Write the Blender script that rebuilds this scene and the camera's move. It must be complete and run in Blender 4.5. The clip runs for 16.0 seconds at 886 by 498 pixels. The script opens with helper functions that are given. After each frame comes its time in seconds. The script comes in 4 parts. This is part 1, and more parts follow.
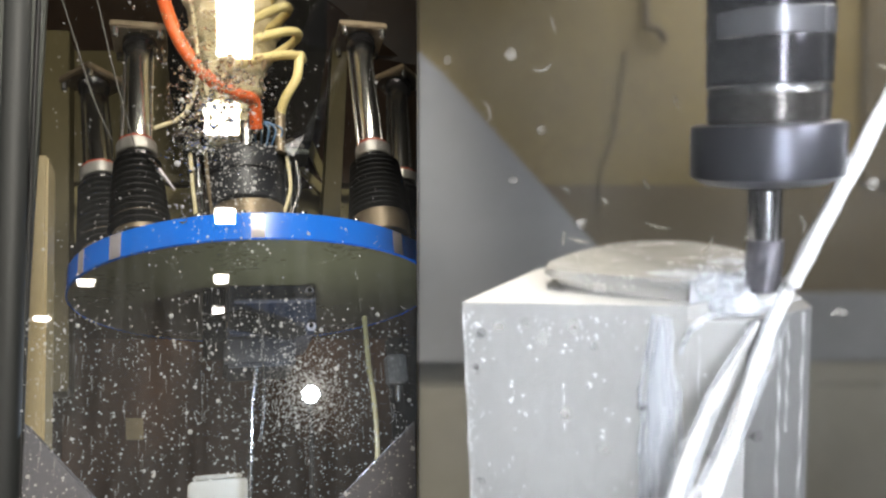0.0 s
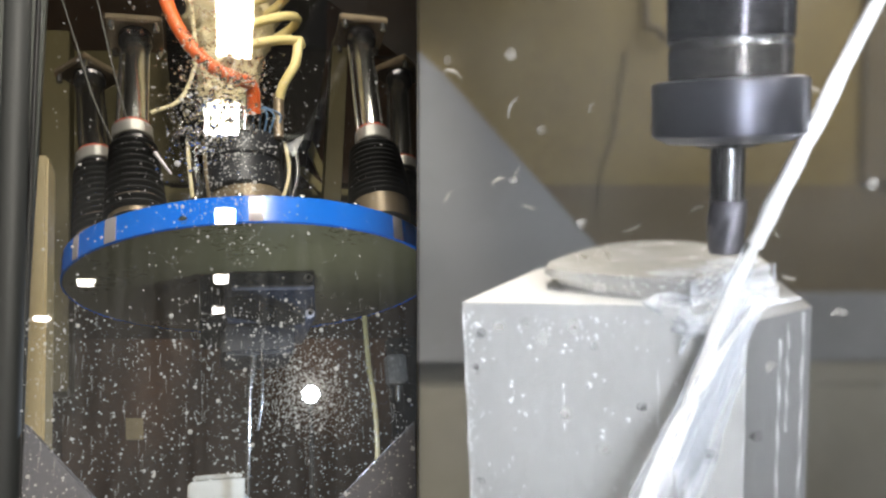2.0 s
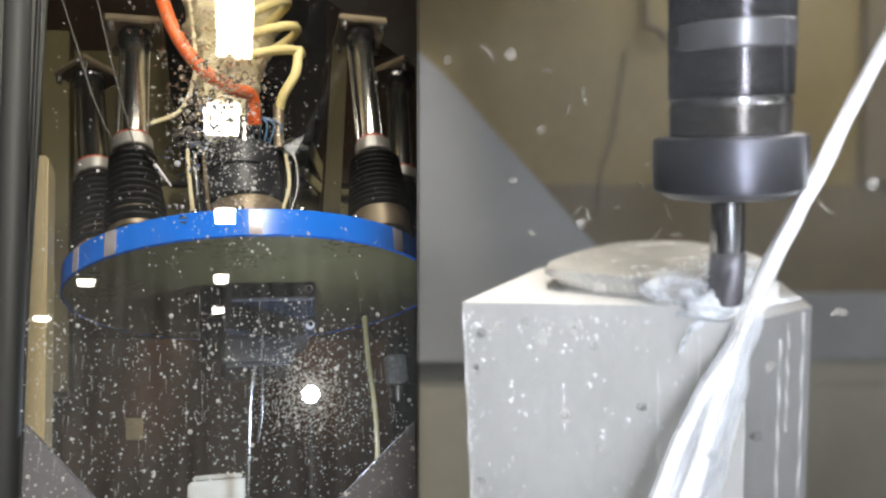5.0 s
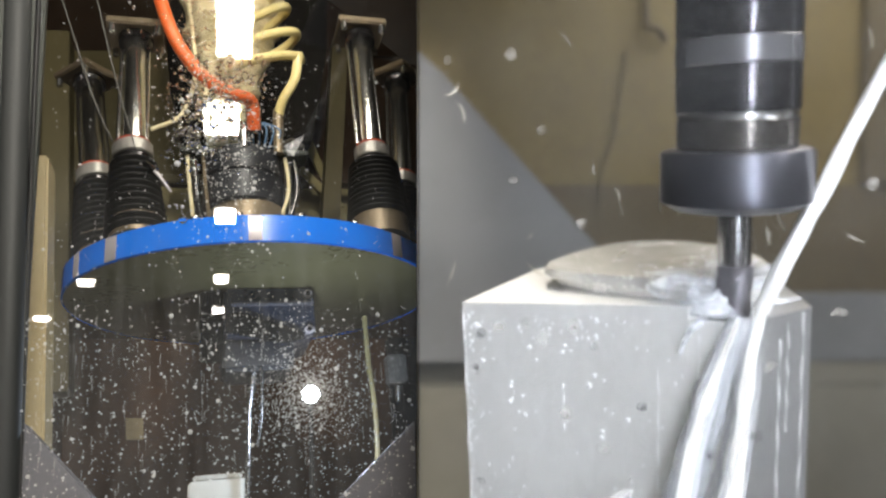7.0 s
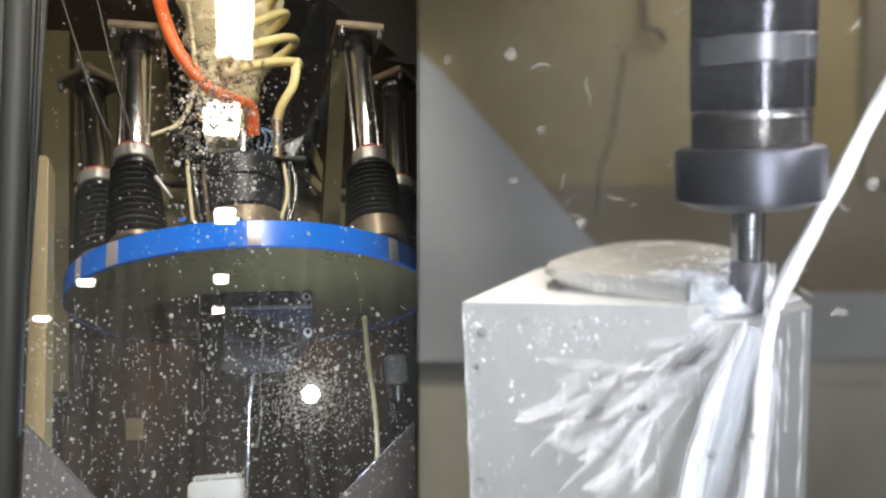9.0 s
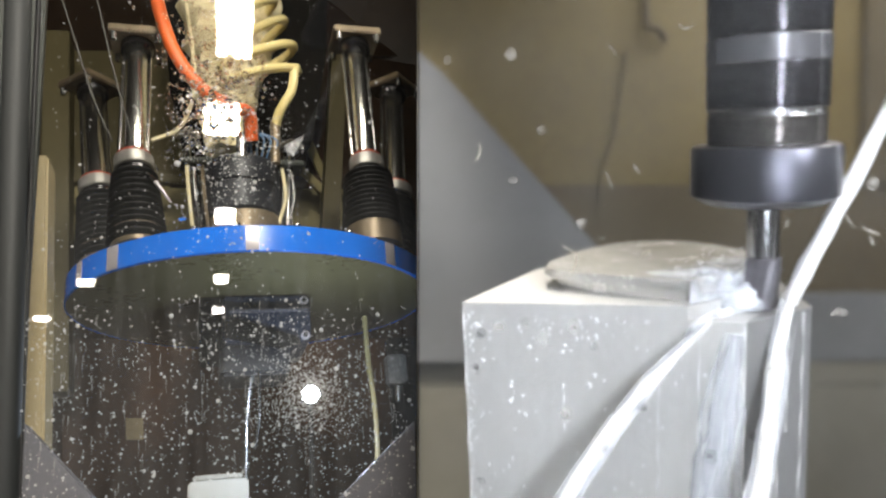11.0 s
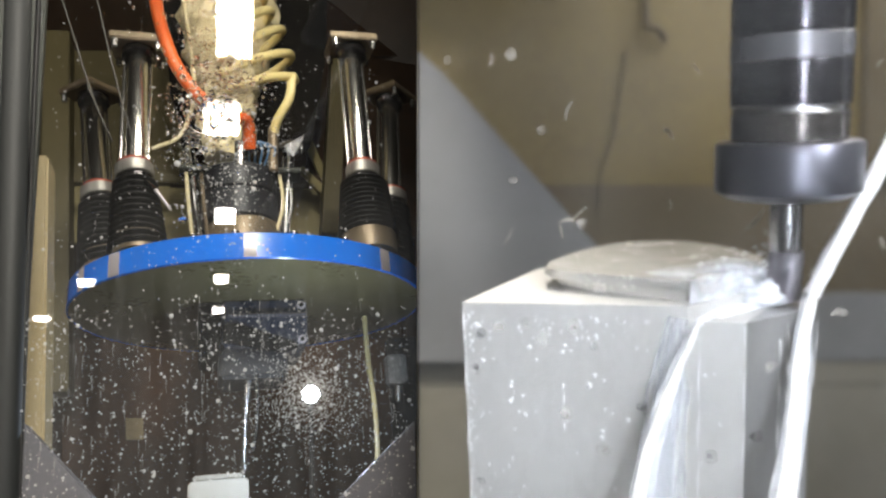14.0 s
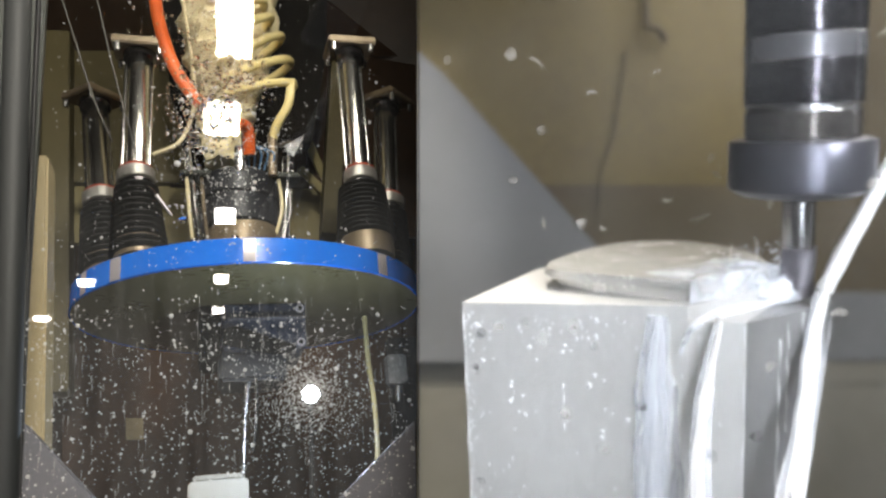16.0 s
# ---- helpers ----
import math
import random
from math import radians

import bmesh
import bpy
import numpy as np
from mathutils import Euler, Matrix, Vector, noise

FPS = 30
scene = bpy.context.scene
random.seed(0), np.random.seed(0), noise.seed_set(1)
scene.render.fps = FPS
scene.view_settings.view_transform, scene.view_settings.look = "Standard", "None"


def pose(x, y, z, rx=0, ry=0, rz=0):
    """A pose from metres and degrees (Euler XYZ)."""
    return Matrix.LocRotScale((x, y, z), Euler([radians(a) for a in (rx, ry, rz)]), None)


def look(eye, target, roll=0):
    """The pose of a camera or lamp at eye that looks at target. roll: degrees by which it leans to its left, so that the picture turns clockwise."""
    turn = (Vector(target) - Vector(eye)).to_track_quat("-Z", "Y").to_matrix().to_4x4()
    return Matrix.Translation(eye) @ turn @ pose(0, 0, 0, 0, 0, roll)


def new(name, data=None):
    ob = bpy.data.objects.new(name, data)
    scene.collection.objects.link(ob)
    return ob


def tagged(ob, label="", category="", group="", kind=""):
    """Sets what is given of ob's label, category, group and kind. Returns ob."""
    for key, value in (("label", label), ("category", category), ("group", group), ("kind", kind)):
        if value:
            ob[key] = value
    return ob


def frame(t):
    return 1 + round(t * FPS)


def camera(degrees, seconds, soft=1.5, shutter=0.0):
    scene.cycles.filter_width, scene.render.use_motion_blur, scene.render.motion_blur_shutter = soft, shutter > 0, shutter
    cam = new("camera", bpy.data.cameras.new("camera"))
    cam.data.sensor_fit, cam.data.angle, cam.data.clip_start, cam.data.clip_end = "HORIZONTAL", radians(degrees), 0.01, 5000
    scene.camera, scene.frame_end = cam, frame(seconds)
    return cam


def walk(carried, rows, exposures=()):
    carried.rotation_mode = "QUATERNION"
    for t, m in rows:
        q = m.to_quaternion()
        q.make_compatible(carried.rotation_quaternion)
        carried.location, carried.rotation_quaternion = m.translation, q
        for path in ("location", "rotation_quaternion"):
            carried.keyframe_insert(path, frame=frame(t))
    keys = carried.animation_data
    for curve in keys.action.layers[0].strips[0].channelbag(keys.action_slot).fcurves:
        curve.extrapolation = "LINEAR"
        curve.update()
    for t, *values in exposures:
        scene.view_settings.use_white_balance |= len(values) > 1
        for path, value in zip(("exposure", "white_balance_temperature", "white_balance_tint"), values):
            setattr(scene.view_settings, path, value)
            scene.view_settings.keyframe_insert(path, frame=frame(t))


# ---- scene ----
# Two separate views set side by side as two bays for one fixed camera: the window of a six-strut
# milling machine, and, past an added partition, a cutter at work on a billet close by.
EYE = Vector((0.0, 0.0, 1.5))
cam = camera(60, 16.0, soft=2.4)
walk(cam, [(0.0, look(EYE, EYE + Vector((0, 1, 0)))), (16.0, look(EYE, EYE + Vector((0, 1, 0))))],
     exposures=[(0.0, -0.1, 6050, 11), (16.0, -0.1, 6050, 11)])

# each bay is turned and tilted to fit its half of the camera's view
LEFT = Matrix.Translation(EYE) @ pose(0, 0, 0, 0, 0, 17) @ pose(0, 0, 0, -20)
RIGHT = Matrix.Translation(EYE) @ pose(0, 0, 0, 0, 0, -15.2) @ pose(0, 0, 0, 10)
WORLD = Matrix.Identity(4)
WORK_LAMP = Vector((0.36, -0.02, 1.70))

# ---------------------------------------------------------------- light
world = bpy.data.worlds.new("shop_air")
world.use_nodes = True
world.node_tree.nodes["Background"].inputs[0].default_value = (0.9, 0.95, 1.0, 1)
world.node_tree.nodes["Background"].inputs[1].default_value = 0.02
scene.world = world


def area_lamp(name, eye, target, size, watts, colour, size_y=None):
    d = bpy.data.lights.new(name, "AREA")
    d.shape = "RECTANGLE"
    d.size, d.size_y, d.energy, d.color = size, size_y or size, watts, colour
    ob = new(name, d)
    ob.matrix_world = look(eye, target)
    return ob


# unseen fill lights added for the shop and both bays, with the ceiling lights' glow and the cutter's lamps
area_lamp("shop_fill_light", (-1.7, -0.3, 3.05), (-0.5, 1.6, 1.35), 0.3, 21, (1.0, 0.88, 0.70), 1.2)
area_lamp("shop_fill_light", (1.7, -0.9, 3.05), (0.4, 0.8, 1.35), 0.3, 9, (1.0, 0.95, 0.86), 1.2)
area_lamp("machine_fill_light", LEFT @ Vector((0.16, 1.12, 1.28)), LEFT @ Vector((0.08, 1.75, 0.5)), 0.7, 4, (1.0, 0.88, 0.68), 0.07)
for x, y, w, l, watts in ((0.016, 0.247, 0.118, 0.30, 45), (0.11, -0.192, 0.13, 0.15, 35), (0.293, -0.718, 0.085, 0.085, 12)):
    area_lamp("ceiling_light_glow", (x, y, 3.196), (x, y, 0.0), w, watts, (1.0, 0.9, 0.74), l).matrix_world = pose(x, y, 3.196, 0, 0, 17)
area_lamp("cutter_work_light", WORK_LAMP, (0.10, 0.35, 1.40), 0.05, 1.9, (0.98, 0.98, 1.0), 0.05)
# tall strip added out of view to draw the chuck's long highlight
area_lamp("cutter_highlight_light", RIGHT @ Vector((0.184, -0.060, 0.02)), RIGHT @ Vector((0.04, 0.36, 0.0)), 0.024, 2.1, (0.97, 0.98, 1.0), 0.42)
area_lamp("bay_fill_light", (0.55, 0.75, 2.24), (0.50, 0.78, 1.0), 0.9, 6.2, (1.0, 0.91, 0.76), 0.7)
# phone flash; its light is set ahead of the lens to reach the housing
flash = bpy.data.lights.new("flash_lamp_light", "POINT")
flash.energy, flash.shadow_soft_size, flash.color = 4.2, 0.02, (0.76, 0.87, 1.0)
new("flash_lamp_light", flash).matrix_world = LEFT @ Matrix.Translation((0.1818, 1.4400, 0.2372))


# ---------------------------------------------------------------- materials
def nodes_of(name):
    m = bpy.data.materials.new(name)
    m.use_nodes = True
    return m, m.node_tree.nodes, m.node_tree.links, m.node_tree.nodes["Principled BSDF"]


def mat(name, c1, c2, scale=8.0, rough=0.5, metal=0.0, bump=0.1, stretch=(1, 1, 1), stain=0.25, coat=0.0, rvar=0.15):
    """Two colours mixed by a coarse and a fine noise, with the same noise in gloss and relief."""
    m, n, l, b = nodes_of(name)
    tc = n.new("ShaderNodeTexCoord")
    mp = n.new("ShaderNodeMapping")
    mp.inputs["Scale"].default_value = stretch
    l.new(tc.outputs["Object"], mp.inputs["Vector"])
    coarse, fine = n.new("ShaderNodeTexNoise"), n.new("ShaderNodeTexNoise")
    coarse.inputs["Scale"].default_value, coarse.inputs["Detail"].default_value = scale, 5
    fine.inputs["Scale"].default_value, fine.inputs["Detail"].default_value = scale * 14, 4
    for t in (coarse, fine):
        l.new(mp.outputs[0], t.inputs["Vector"])
    mix = n.new("ShaderNodeMix")
    mix.data_type = "RGBA"
    mix.inputs[6].default_value, mix.inputs[7].default_value = (*c1, 1), (*c2, 1)
    ramp = n.new("ShaderNodeMapRange")
    ramp.inputs[1].default_value, ramp.inputs[2].default_value = 0.5 - 0.5 * stain - 0.05, 0.5 + 0.5 * stain + 0.05
    add = n.new("ShaderNodeMath")
    add.operation = "MULTIPLY_ADD"
    add.inputs[1].default_value, add.inputs[2].default_value = 0.35, 0.0
    l.new(fine.outputs[0], add.inputs[0])
    s = n.new("ShaderNodeMath")
    s.operation = "MULTIPLY_ADD"
    s.inputs[1].default_value = 0.65
    l.new(coarse.outputs[0], s.inputs[0])
    l.new(add.outputs[0], s.inputs[2])
    l.new(s.outputs[0], ramp.inputs[0])
    l.new(ramp.outputs[0], mix.inputs[0])
    l.new(mix.outputs[2], b.inputs["Base Color"])
    r = n.new("ShaderNodeMapRange")
    r.inputs[3].default_value, r.inputs[4].default_value = max(0.03, rough - rvar), min(1, rough + rvar)
    l.new(s.outputs[0], r.inputs[0])
    l.new(r.outputs[0], b.inputs["Roughness"])
    b.inputs["Metallic"].default_value = metal
    b.inputs["Coat Weight"].default_value = coat
    if bump:
        bp = n.new("ShaderNodeBump")
        bp.inputs["Strength"].default_value, bp.inputs["Distance"].default_value = bump, 0.004
        l.new(s.outputs[0], bp.inputs["Height"])
        l.new(bp.outputs[0], b.inputs["Normal"])
    return m


def glow(name, colour, strength):
    m, n, l, b = nodes_of(name)
    b.inputs["Base Color"].default_value = (0.8, 0.8, 0.8, 1)
    b.inputs["Emission Color"].default_value = (*colour, 1)
    b.inputs["Emission Strength"].default_value = strength
    return m


def clear_pane(name, gloss, haze):
    m, n, l, b = nodes_of(name)
    n.remove(b)
    tr, gl, mx = n.new("ShaderNodeBsdfTransparent"), n.new("ShaderNodeBsdfGlossy"), n.new("ShaderNodeMixShader")
    gl.inputs["Roughness"].default_value = 0.004
    tr.inputs[0].default_value = (0.93, 0.94, 0.93, 1)
    mx.inputs[0].default_value = gloss
    l.new(tr.outputs[0], mx.inputs[1])
    l.new(gl.outputs[0], mx.inputs[2])
    # a thin streaky scattering layer that stands in for haze over the view
    tc, mp, ns, mr = n.new("ShaderNodeTexCoord"), n.new("ShaderNodeMapping"), n.new("ShaderNodeTexNoise"), n.new("ShaderNodeMapRange")
    mp.inputs["Scale"].default_value = (70, 70, 5)
    ns.inputs["Scale"].default_value, ns.inputs["Detail"].default_value = 1.0, 5
    mr.inputs[1].default_value, mr.inputs[2].default_value = 0.3, 0.75
    mr.inputs[3].default_value, mr.inputs[4].default_value = haze * 0.5, haze * 1.8
    l.new(tc.outputs["Object"], mp.inputs[0])
    l.new(mp.outputs[0], ns.inputs["Vector"])
    l.new(ns.outputs[0], mr.inputs[0])
    # the painted haze is strongest over the lower half
    sp, up, thin = n.new("ShaderNodeSeparateXYZ"), n.new("ShaderNodeMapRange"), n.new("ShaderNodeMath")
    up.inputs[1].default_value, up.inputs[2].default_value = 0.22, 0.48
    up.inputs[3].default_value, up.inputs[4].default_value = 1.0, 0.02
    thin.operation = "MULTIPLY"
    l.new(tc.outputs["Object"], sp.inputs[0])
    l.new(sp.outputs[2], up.inputs[0])
    l.new(mr.outputs[0], thin.inputs[0])
    l.new(up.outputs[0], thin.inputs[1])
    df, ts, half, top = n.new("ShaderNodeBsdfDiffuse"), n.new("ShaderNodeBsdfTranslucent"), n.new("ShaderNodeMixShader"), n.new("ShaderNodeMixShader")
    for q in (df, ts):
        q.inputs[0].default_value = (0.75, 0.74, 0.72, 1)
    l.new(df.outputs[0], half.inputs[1])
    l.new(ts.outputs[0], half.inputs[2])
    l.new(thin.outputs[0], top.inputs[0])
    l.new(mx.outputs[0], top.inputs[1])
    l.new(half.outputs[0], top.inputs[2])
    l.new(top.outputs[0], n["Material Output"].inputs[0])
    return m


def blur_pane(name, rough, haze):
    """Added clear sheet: its roughness blurs what lies behind, its pale scatter adds haze."""
    m, n, l, b = nodes_of(name)
    n.remove(b)
    rf, df, mx = n.new("ShaderNodeBsdfRefraction"), n.new("ShaderNodeBsdfDiffuse"), n.new("ShaderNodeMixShader")
    rf.inputs["Roughness"].default_value, rf.inputs["IOR"].default_value = rough, 1.33
    df.inputs[0].default_value = (0.8, 0.8, 0.8, 1)
    tc, ns, mr = n.new("ShaderNodeTexCoord"), n.new("ShaderNodeTexNoise"), n.new("ShaderNodeMapRange")
    ns.inputs["Scale"].default_value, ns.inputs["Detail"].default_value = 22, 3
    mr.inputs[1].default_value, mr.inputs[2].default_value = 0.3, 0.7
    mr.inputs[3].default_value, mr.inputs[4].default_value = haze * 0.3, haze * 1.5
    l.new(tc.outputs["Object"], ns.inputs["Vector"])
    l.new(ns.outputs[0], mr.inputs[0])
    l.new(mr.outputs[0], mx.inputs[0])
    l.new(rf.outputs[0], mx.inputs[1])
    l.new(df.outputs[0], mx.inputs[2])
    l.new(mx.outputs[0], n["Material Output"].inputs[0])
    return m


def lens_beads(name):
    """Clear round drops that bend the light behind and before them."""
    m, n, l, b = nodes_of(name)
    b.inputs["Base Color"].default_value = (1, 1, 1, 1)
    b.inputs["Roughness"].default_value = 0.02
    b.inputs["IOR"].default_value = 1.33
    b.inputs["Transmission Weight"].default_value = 1.0
    return m


def beads(name):
    """Water beads: half clear, the rest scatters and glints."""
    m, n, l, b = nodes_of(name)
    tr, ts, mx, my = n.new("ShaderNodeBsdfTransparent"), n.new("ShaderNodeBsdfTranslucent"), n.new("ShaderNodeMixShader"), n.new("ShaderNodeMixShader")
    b.inputs["Base Color"].default_value = (0.8, 0.79, 0.76, 1)
    b.inputs["Roughness"].default_value = 0.08
    ts.inputs[0].default_value = (0.9, 0.9, 0.88, 1)
    mx.inputs[0].default_value, my.inputs[0].default_value = 0.45, 0.5
    l.new(b.outputs[0], mx.inputs[1])
    l.new(ts.outputs[0], mx.inputs[2])
    l.new(tr.outputs[0], my.inputs[1])
    l.new(mx.outputs[0], my.inputs[2])
    l.new(my.outputs[0], n["Material Output"].inputs[0])
    return m


def water(name, opacity, streak, rough=0.25, colour=(0.9, 0.93, 0.97)):
    """Aerated coolant: white where it breaks up, clear between the strands."""
    m, n, l, b = nodes_of(name)
    tc, mp, ns = n.new("ShaderNodeTexCoord"), n.new("ShaderNodeMapping"), n.new("ShaderNodeTexNoise")
    mp.inputs["Scale"].default_value = streak
    ns.inputs["Scale"].default_value, ns.inputs["Detail"].default_value = 1.0, 4
    l.new(tc.outputs["Object"], mp.inputs[0])
    l.new(mp.outputs[0], ns.inputs["Vector"])
    mr = n.new("ShaderNodeMapRange")
    mr.inputs[1].default_value, mr.inputs[2].default_value = 0.35, 0.62
    mr.inputs[3].default_value, mr.inputs[4].default_value = opacity[0], opacity[1]
    l.new(ns.outputs[0], mr.inputs[0])
    l.new(mr.outputs[0], b.inputs["Alpha"])
    b.inputs["Base Color"].default_value = (*colour, 1)
    b.inputs["Roughness"].default_value = rough
    b.inputs["Subsurface Weight"].default_value = 0.0
    bp = n.new("ShaderNodeBump")
    bp.inputs["Strength"].default_value, bp.inputs["Distance"].default_value = 0.25, 0.002
    l.new(ns.outputs[0], bp.inputs["Height"])
    l.new(bp.outputs[0], b.inputs["Normal"])
    return m


M = {
    "floor": mat("oily_concrete", (0.06, 0.055, 0.045), (0.11, 0.10, 0.085), 2, 0.5, 0, 0.15),
    "shop": mat("shop_paint", (0.04, 0.035, 0.027), (0.07, 0.06, 0.045), 1.5, 0.6, 0, 0.05),
    "ceiling": mat("ceiling_paint", (0.05, 0.045, 0.035), (0.08, 0.07, 0.055), 1.5, 0.7, 0, 0.05),
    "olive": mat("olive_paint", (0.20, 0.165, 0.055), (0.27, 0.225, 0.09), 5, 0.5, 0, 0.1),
    "olive_dark": mat("deep_olive_paint", (0.08, 0.063, 0.02), (0.12, 0.098, 0.036), 4, 0.5, 0, 0.1),
    "tan": mat("tan_paint", (0.30, 0.23, 0.11), (0.38, 0.30, 0.16), 6, 0.5, 0, 0.1),
    "brown": mat("dark_brown_sheet", (0.012, 0.008, 0.005), (0.055, 0.026, 0.010), 2.5, 0.4, 0, 0.1, stain=0.5),
    "mottled": mat("mottled_brown_sheet", (0.012, 0.008, 0.006), (0.105, 0.045, 0.016), 3.5, 0.75, 0, 0.1, stain=0.5),
    "black": mat("black_sheet", (0.005, 0.005, 0.005), (0.013, 0.011, 0.009), 5, 0.75, 0, 0.05),
    "grey": mat("grey_enamel", (0.085, 0.082, 0.098), (0.125, 0.12, 0.14), 6, 0.45, 0, 0.08),
    "grey_dark": mat("grey_green_enamel", (0.014, 0.017, 0.013), (0.026, 0.03, 0.024), 5, 0.65, 0.0, 0.06, (1, 1, 0.2)),
    "rail": mat("dull_grey_tube", (0.008, 0.0095, 0.0095), (0.015, 0.017, 0.017), 8, 0.65, 0.0, 0.04, (1, 1, 0.1)),
    "blue": mat("blue_paint", (0.01, 0.17, 0.85), (0.015, 0.21, 0.95), 9, 0.2, 0, 0.03, coat=0.3),
    "bare": mat("rubbed_bare_metal", (0.50, 0.46, 0.50), (0.66, 0.62, 0.66), 40, 0.4, 0.3, 0.05, stain=0.5),
    # the olive reflected in the underside is put into this base colour
    "plate": mat("olive_tinted_plate", (0.135, 0.118, 0.055), (0.19, 0.168, 0.082), 5, 0.3, 0.2, 0.05),
    "cast": mat("cast_alloy", (0.15, 0.115, 0.075), (0.24, 0.19, 0.13), 20, 0.4, 0.5, 0.15),
    "rubber": mat("black_rubber", (0.004, 0.004, 0.0045), (0.010, 0.010, 0.0105), 30, 0.55, 0, 0.1),
    "chrome": mat("hard_chrome", (0.62, 0.61, 0.60), (0.78, 0.77, 0.75), 12, 0.24, 1.0, 0.01, (1, 1, 0.15), rvar=0.05),
    "steel": mat("turned_steel", (0.46, 0.46, 0.46), (0.54, 0.54, 0.54), 40, 0.26, 1.0, 0.02, rvar=0.05),
    "band": mat("ground_steel_band", (0.20, 0.20, 0.21), (0.24, 0.24, 0.25), 60, 0.24, 0.7, 0.01, rvar=0.04),
    "neck": mat("stained_steel_neck", (0.13, 0.12, 0.11), (0.18, 0.165, 0.15), 50, 0.22, 0.8, 0.01, rvar=0.04),
    "flute": mat("coated_carbide", (0.15, 0.14, 0.16), (0.24, 0.23, 0.25), 80, 0.35, 0.7, 0.02),
    "steel_dark": mat("dark_brushed_steel", (0.075, 0.072, 0.078), (0.10, 0.096, 0.102), 40, 0.18, 0.9, 0.01, rvar=0.04),
    "nut": mat("blued_steel", (0.11, 0.11, 0.13), (0.145, 0.145, 0.168), 60, 0.31, 0.85, 0.02, rvar=0.06),
    "ground": mat("ground_steel", (0.26, 0.25, 0.24), (0.40, 0.385, 0.37), 30, 0.36, 0.6, 0.03),
    "red": mat("red_seal", (0.30, 0.04, 0.015), (0.42, 0.07, 0.03), 20, 0.45),
    "orange": mat("orange_hose", (0.62, 0.10, 0.015), (0.75, 0.15, 0.03), 14, 0.35, 0, 0.05),
    "yellow": mat("yellow_hose", (0.62, 0.50, 0.20), (0.76, 0.66, 0.34), 16, 0.3, 0, 0.05),
    # colours raised to paint in the strong light and glints on the sleeve
    "sleeve": mat("brightened_braided_sleeve", (0.62, 0.50, 0.25), (0.95, 0.87, 0.62), 30, 0.18, 0, 1.0, stain=0.6, coat=0.5),
    "housing": mat("spindle_housing", (0.010, 0.011, 0.015), (0.022, 0.024, 0.032), 10, 0.45, 0.2, 0.04),
    "navy": mat("navy_paint", (0.02, 0.03, 0.055), (0.035, 0.045, 0.08), 10, 0.3, 0.2, 0.04),
    "billet": mat("wet_milled_alloy", (0.52, 0.52, 0.50), (0.68, 0.68, 0.66), 16, 0.42, 0.2, 0.06, (1, 1, 0.45), stain=0.4, rvar=0.06),
    # darker copy of the billet metal: the right face's shade is painted in
    "side": mat("shaded_milled_side", (0.26, 0.26, 0.255), (0.36, 0.36, 0.35), 20, 0.34, 0.5, 0.06, (1, 1, 0.3), stain=0.4, rvar=0.07),
    "cut": mat("fresh_cut_alloy", (0.62, 0.61, 0.58), (0.8, 0.79, 0.76), 60, 0.24, 0.5, 0.06, (0.8, 1.2, 1)),
    "chip": mat("bright_chip", (0.5, 0.47, 0.38), (0.7, 0.67, 0.58), 200, 0.3, 0.3, 0.05),
    "drop": beads("water_beads"),
    "clear_drop": lens_beads("clear_drops"),
    "mist": water("dried_splash_marks", (0.0, 0.14), (120, 120, 120), 0.4, (0.6, 0.57, 0.5)),
    "dark_spot": water("dark_guard_spots", (0.0, 0.10), (300, 300, 300), 0.5, (0.05, 0.045, 0.05)),
    "jet": water("coolant_jet", (0.82, 1.0), (160, 160, 24), 0.35, (0.97, 0.97, 0.95)),
    "stream": water("falling_coolant", (0.04, 0.34), (110, 110, 9), 0.3, (0.92, 0.95, 1.0)),
    "spray": water("coolant_spray", (0.5, 1.0), (300, 300, 40), 0.3, (0.95, 0.96, 0.98)),
    "veil": water("thin_coolant_strands", (0.1, 0.55), (200, 200, 40), 0.3, (0.95, 0.96, 0.98)),
    "clump": water("broken_coolant", (0.0, 0.18), (90, 90, 30), 0.35, (0.96, 0.96, 0.97)),
    "foam": water("foaming_coolant", (0.08, 0.85), (60, 45, 80), 0.25),
    "pane": clear_pane("window_glass", 0.055, 0.030),
    "guard": blur_pane("blur_guard_sheet", 0.105, 0.012),
    "lamp": glow("lamp_diffuser", (1.0, 0.9, 0.72), 70),
    "fill_glow": glow("fill_diffuser", (1.0, 0.92, 0.8), 3),
    "led": glow("led_face", (0.85, 0.93, 1.0), 40),
    "led_soft": glow("led_lens", (0.85, 0.93, 1.0), 24),
    "bay_olive": mat("bay_olive_paint", (0.130, 0.096, 0.028), (0.195, 0.150, 0.052), 4, 0.5, 0, 0.1),
    "bay_dark": mat("stain_and_recess_paint", (0.085, 0.066, 0.032), (0.12, 0.095, 0.05), 8, 0.55, 0, 0.1),
    "apron": mat("drab_enamel", (0.20, 0.185, 0.145), (0.28, 0.265, 0.215), 5, 0.5, 0, 0.08),
    "bay_grey": mat("bay_grey_enamel", (0.17, 0.175, 0.18), (0.23, 0.235, 0.245), 6, 0.45, 0, 0.08),
    "bead": mat("bright_water_bead", (0.85, 0.86, 0.86), (0.95, 0.95, 0.95), 300, 0.12, 0, 0.0),
    "wire": mat("blue_wire", (0.05, 0.12, 0.25), (0.10, 0.2, 0.35), 30, 0.4),
    "wire_grey": mat("grey_wire", (0.035, 0.033, 0.03), (0.06, 0.056, 0.05), 30, 0.4),
}

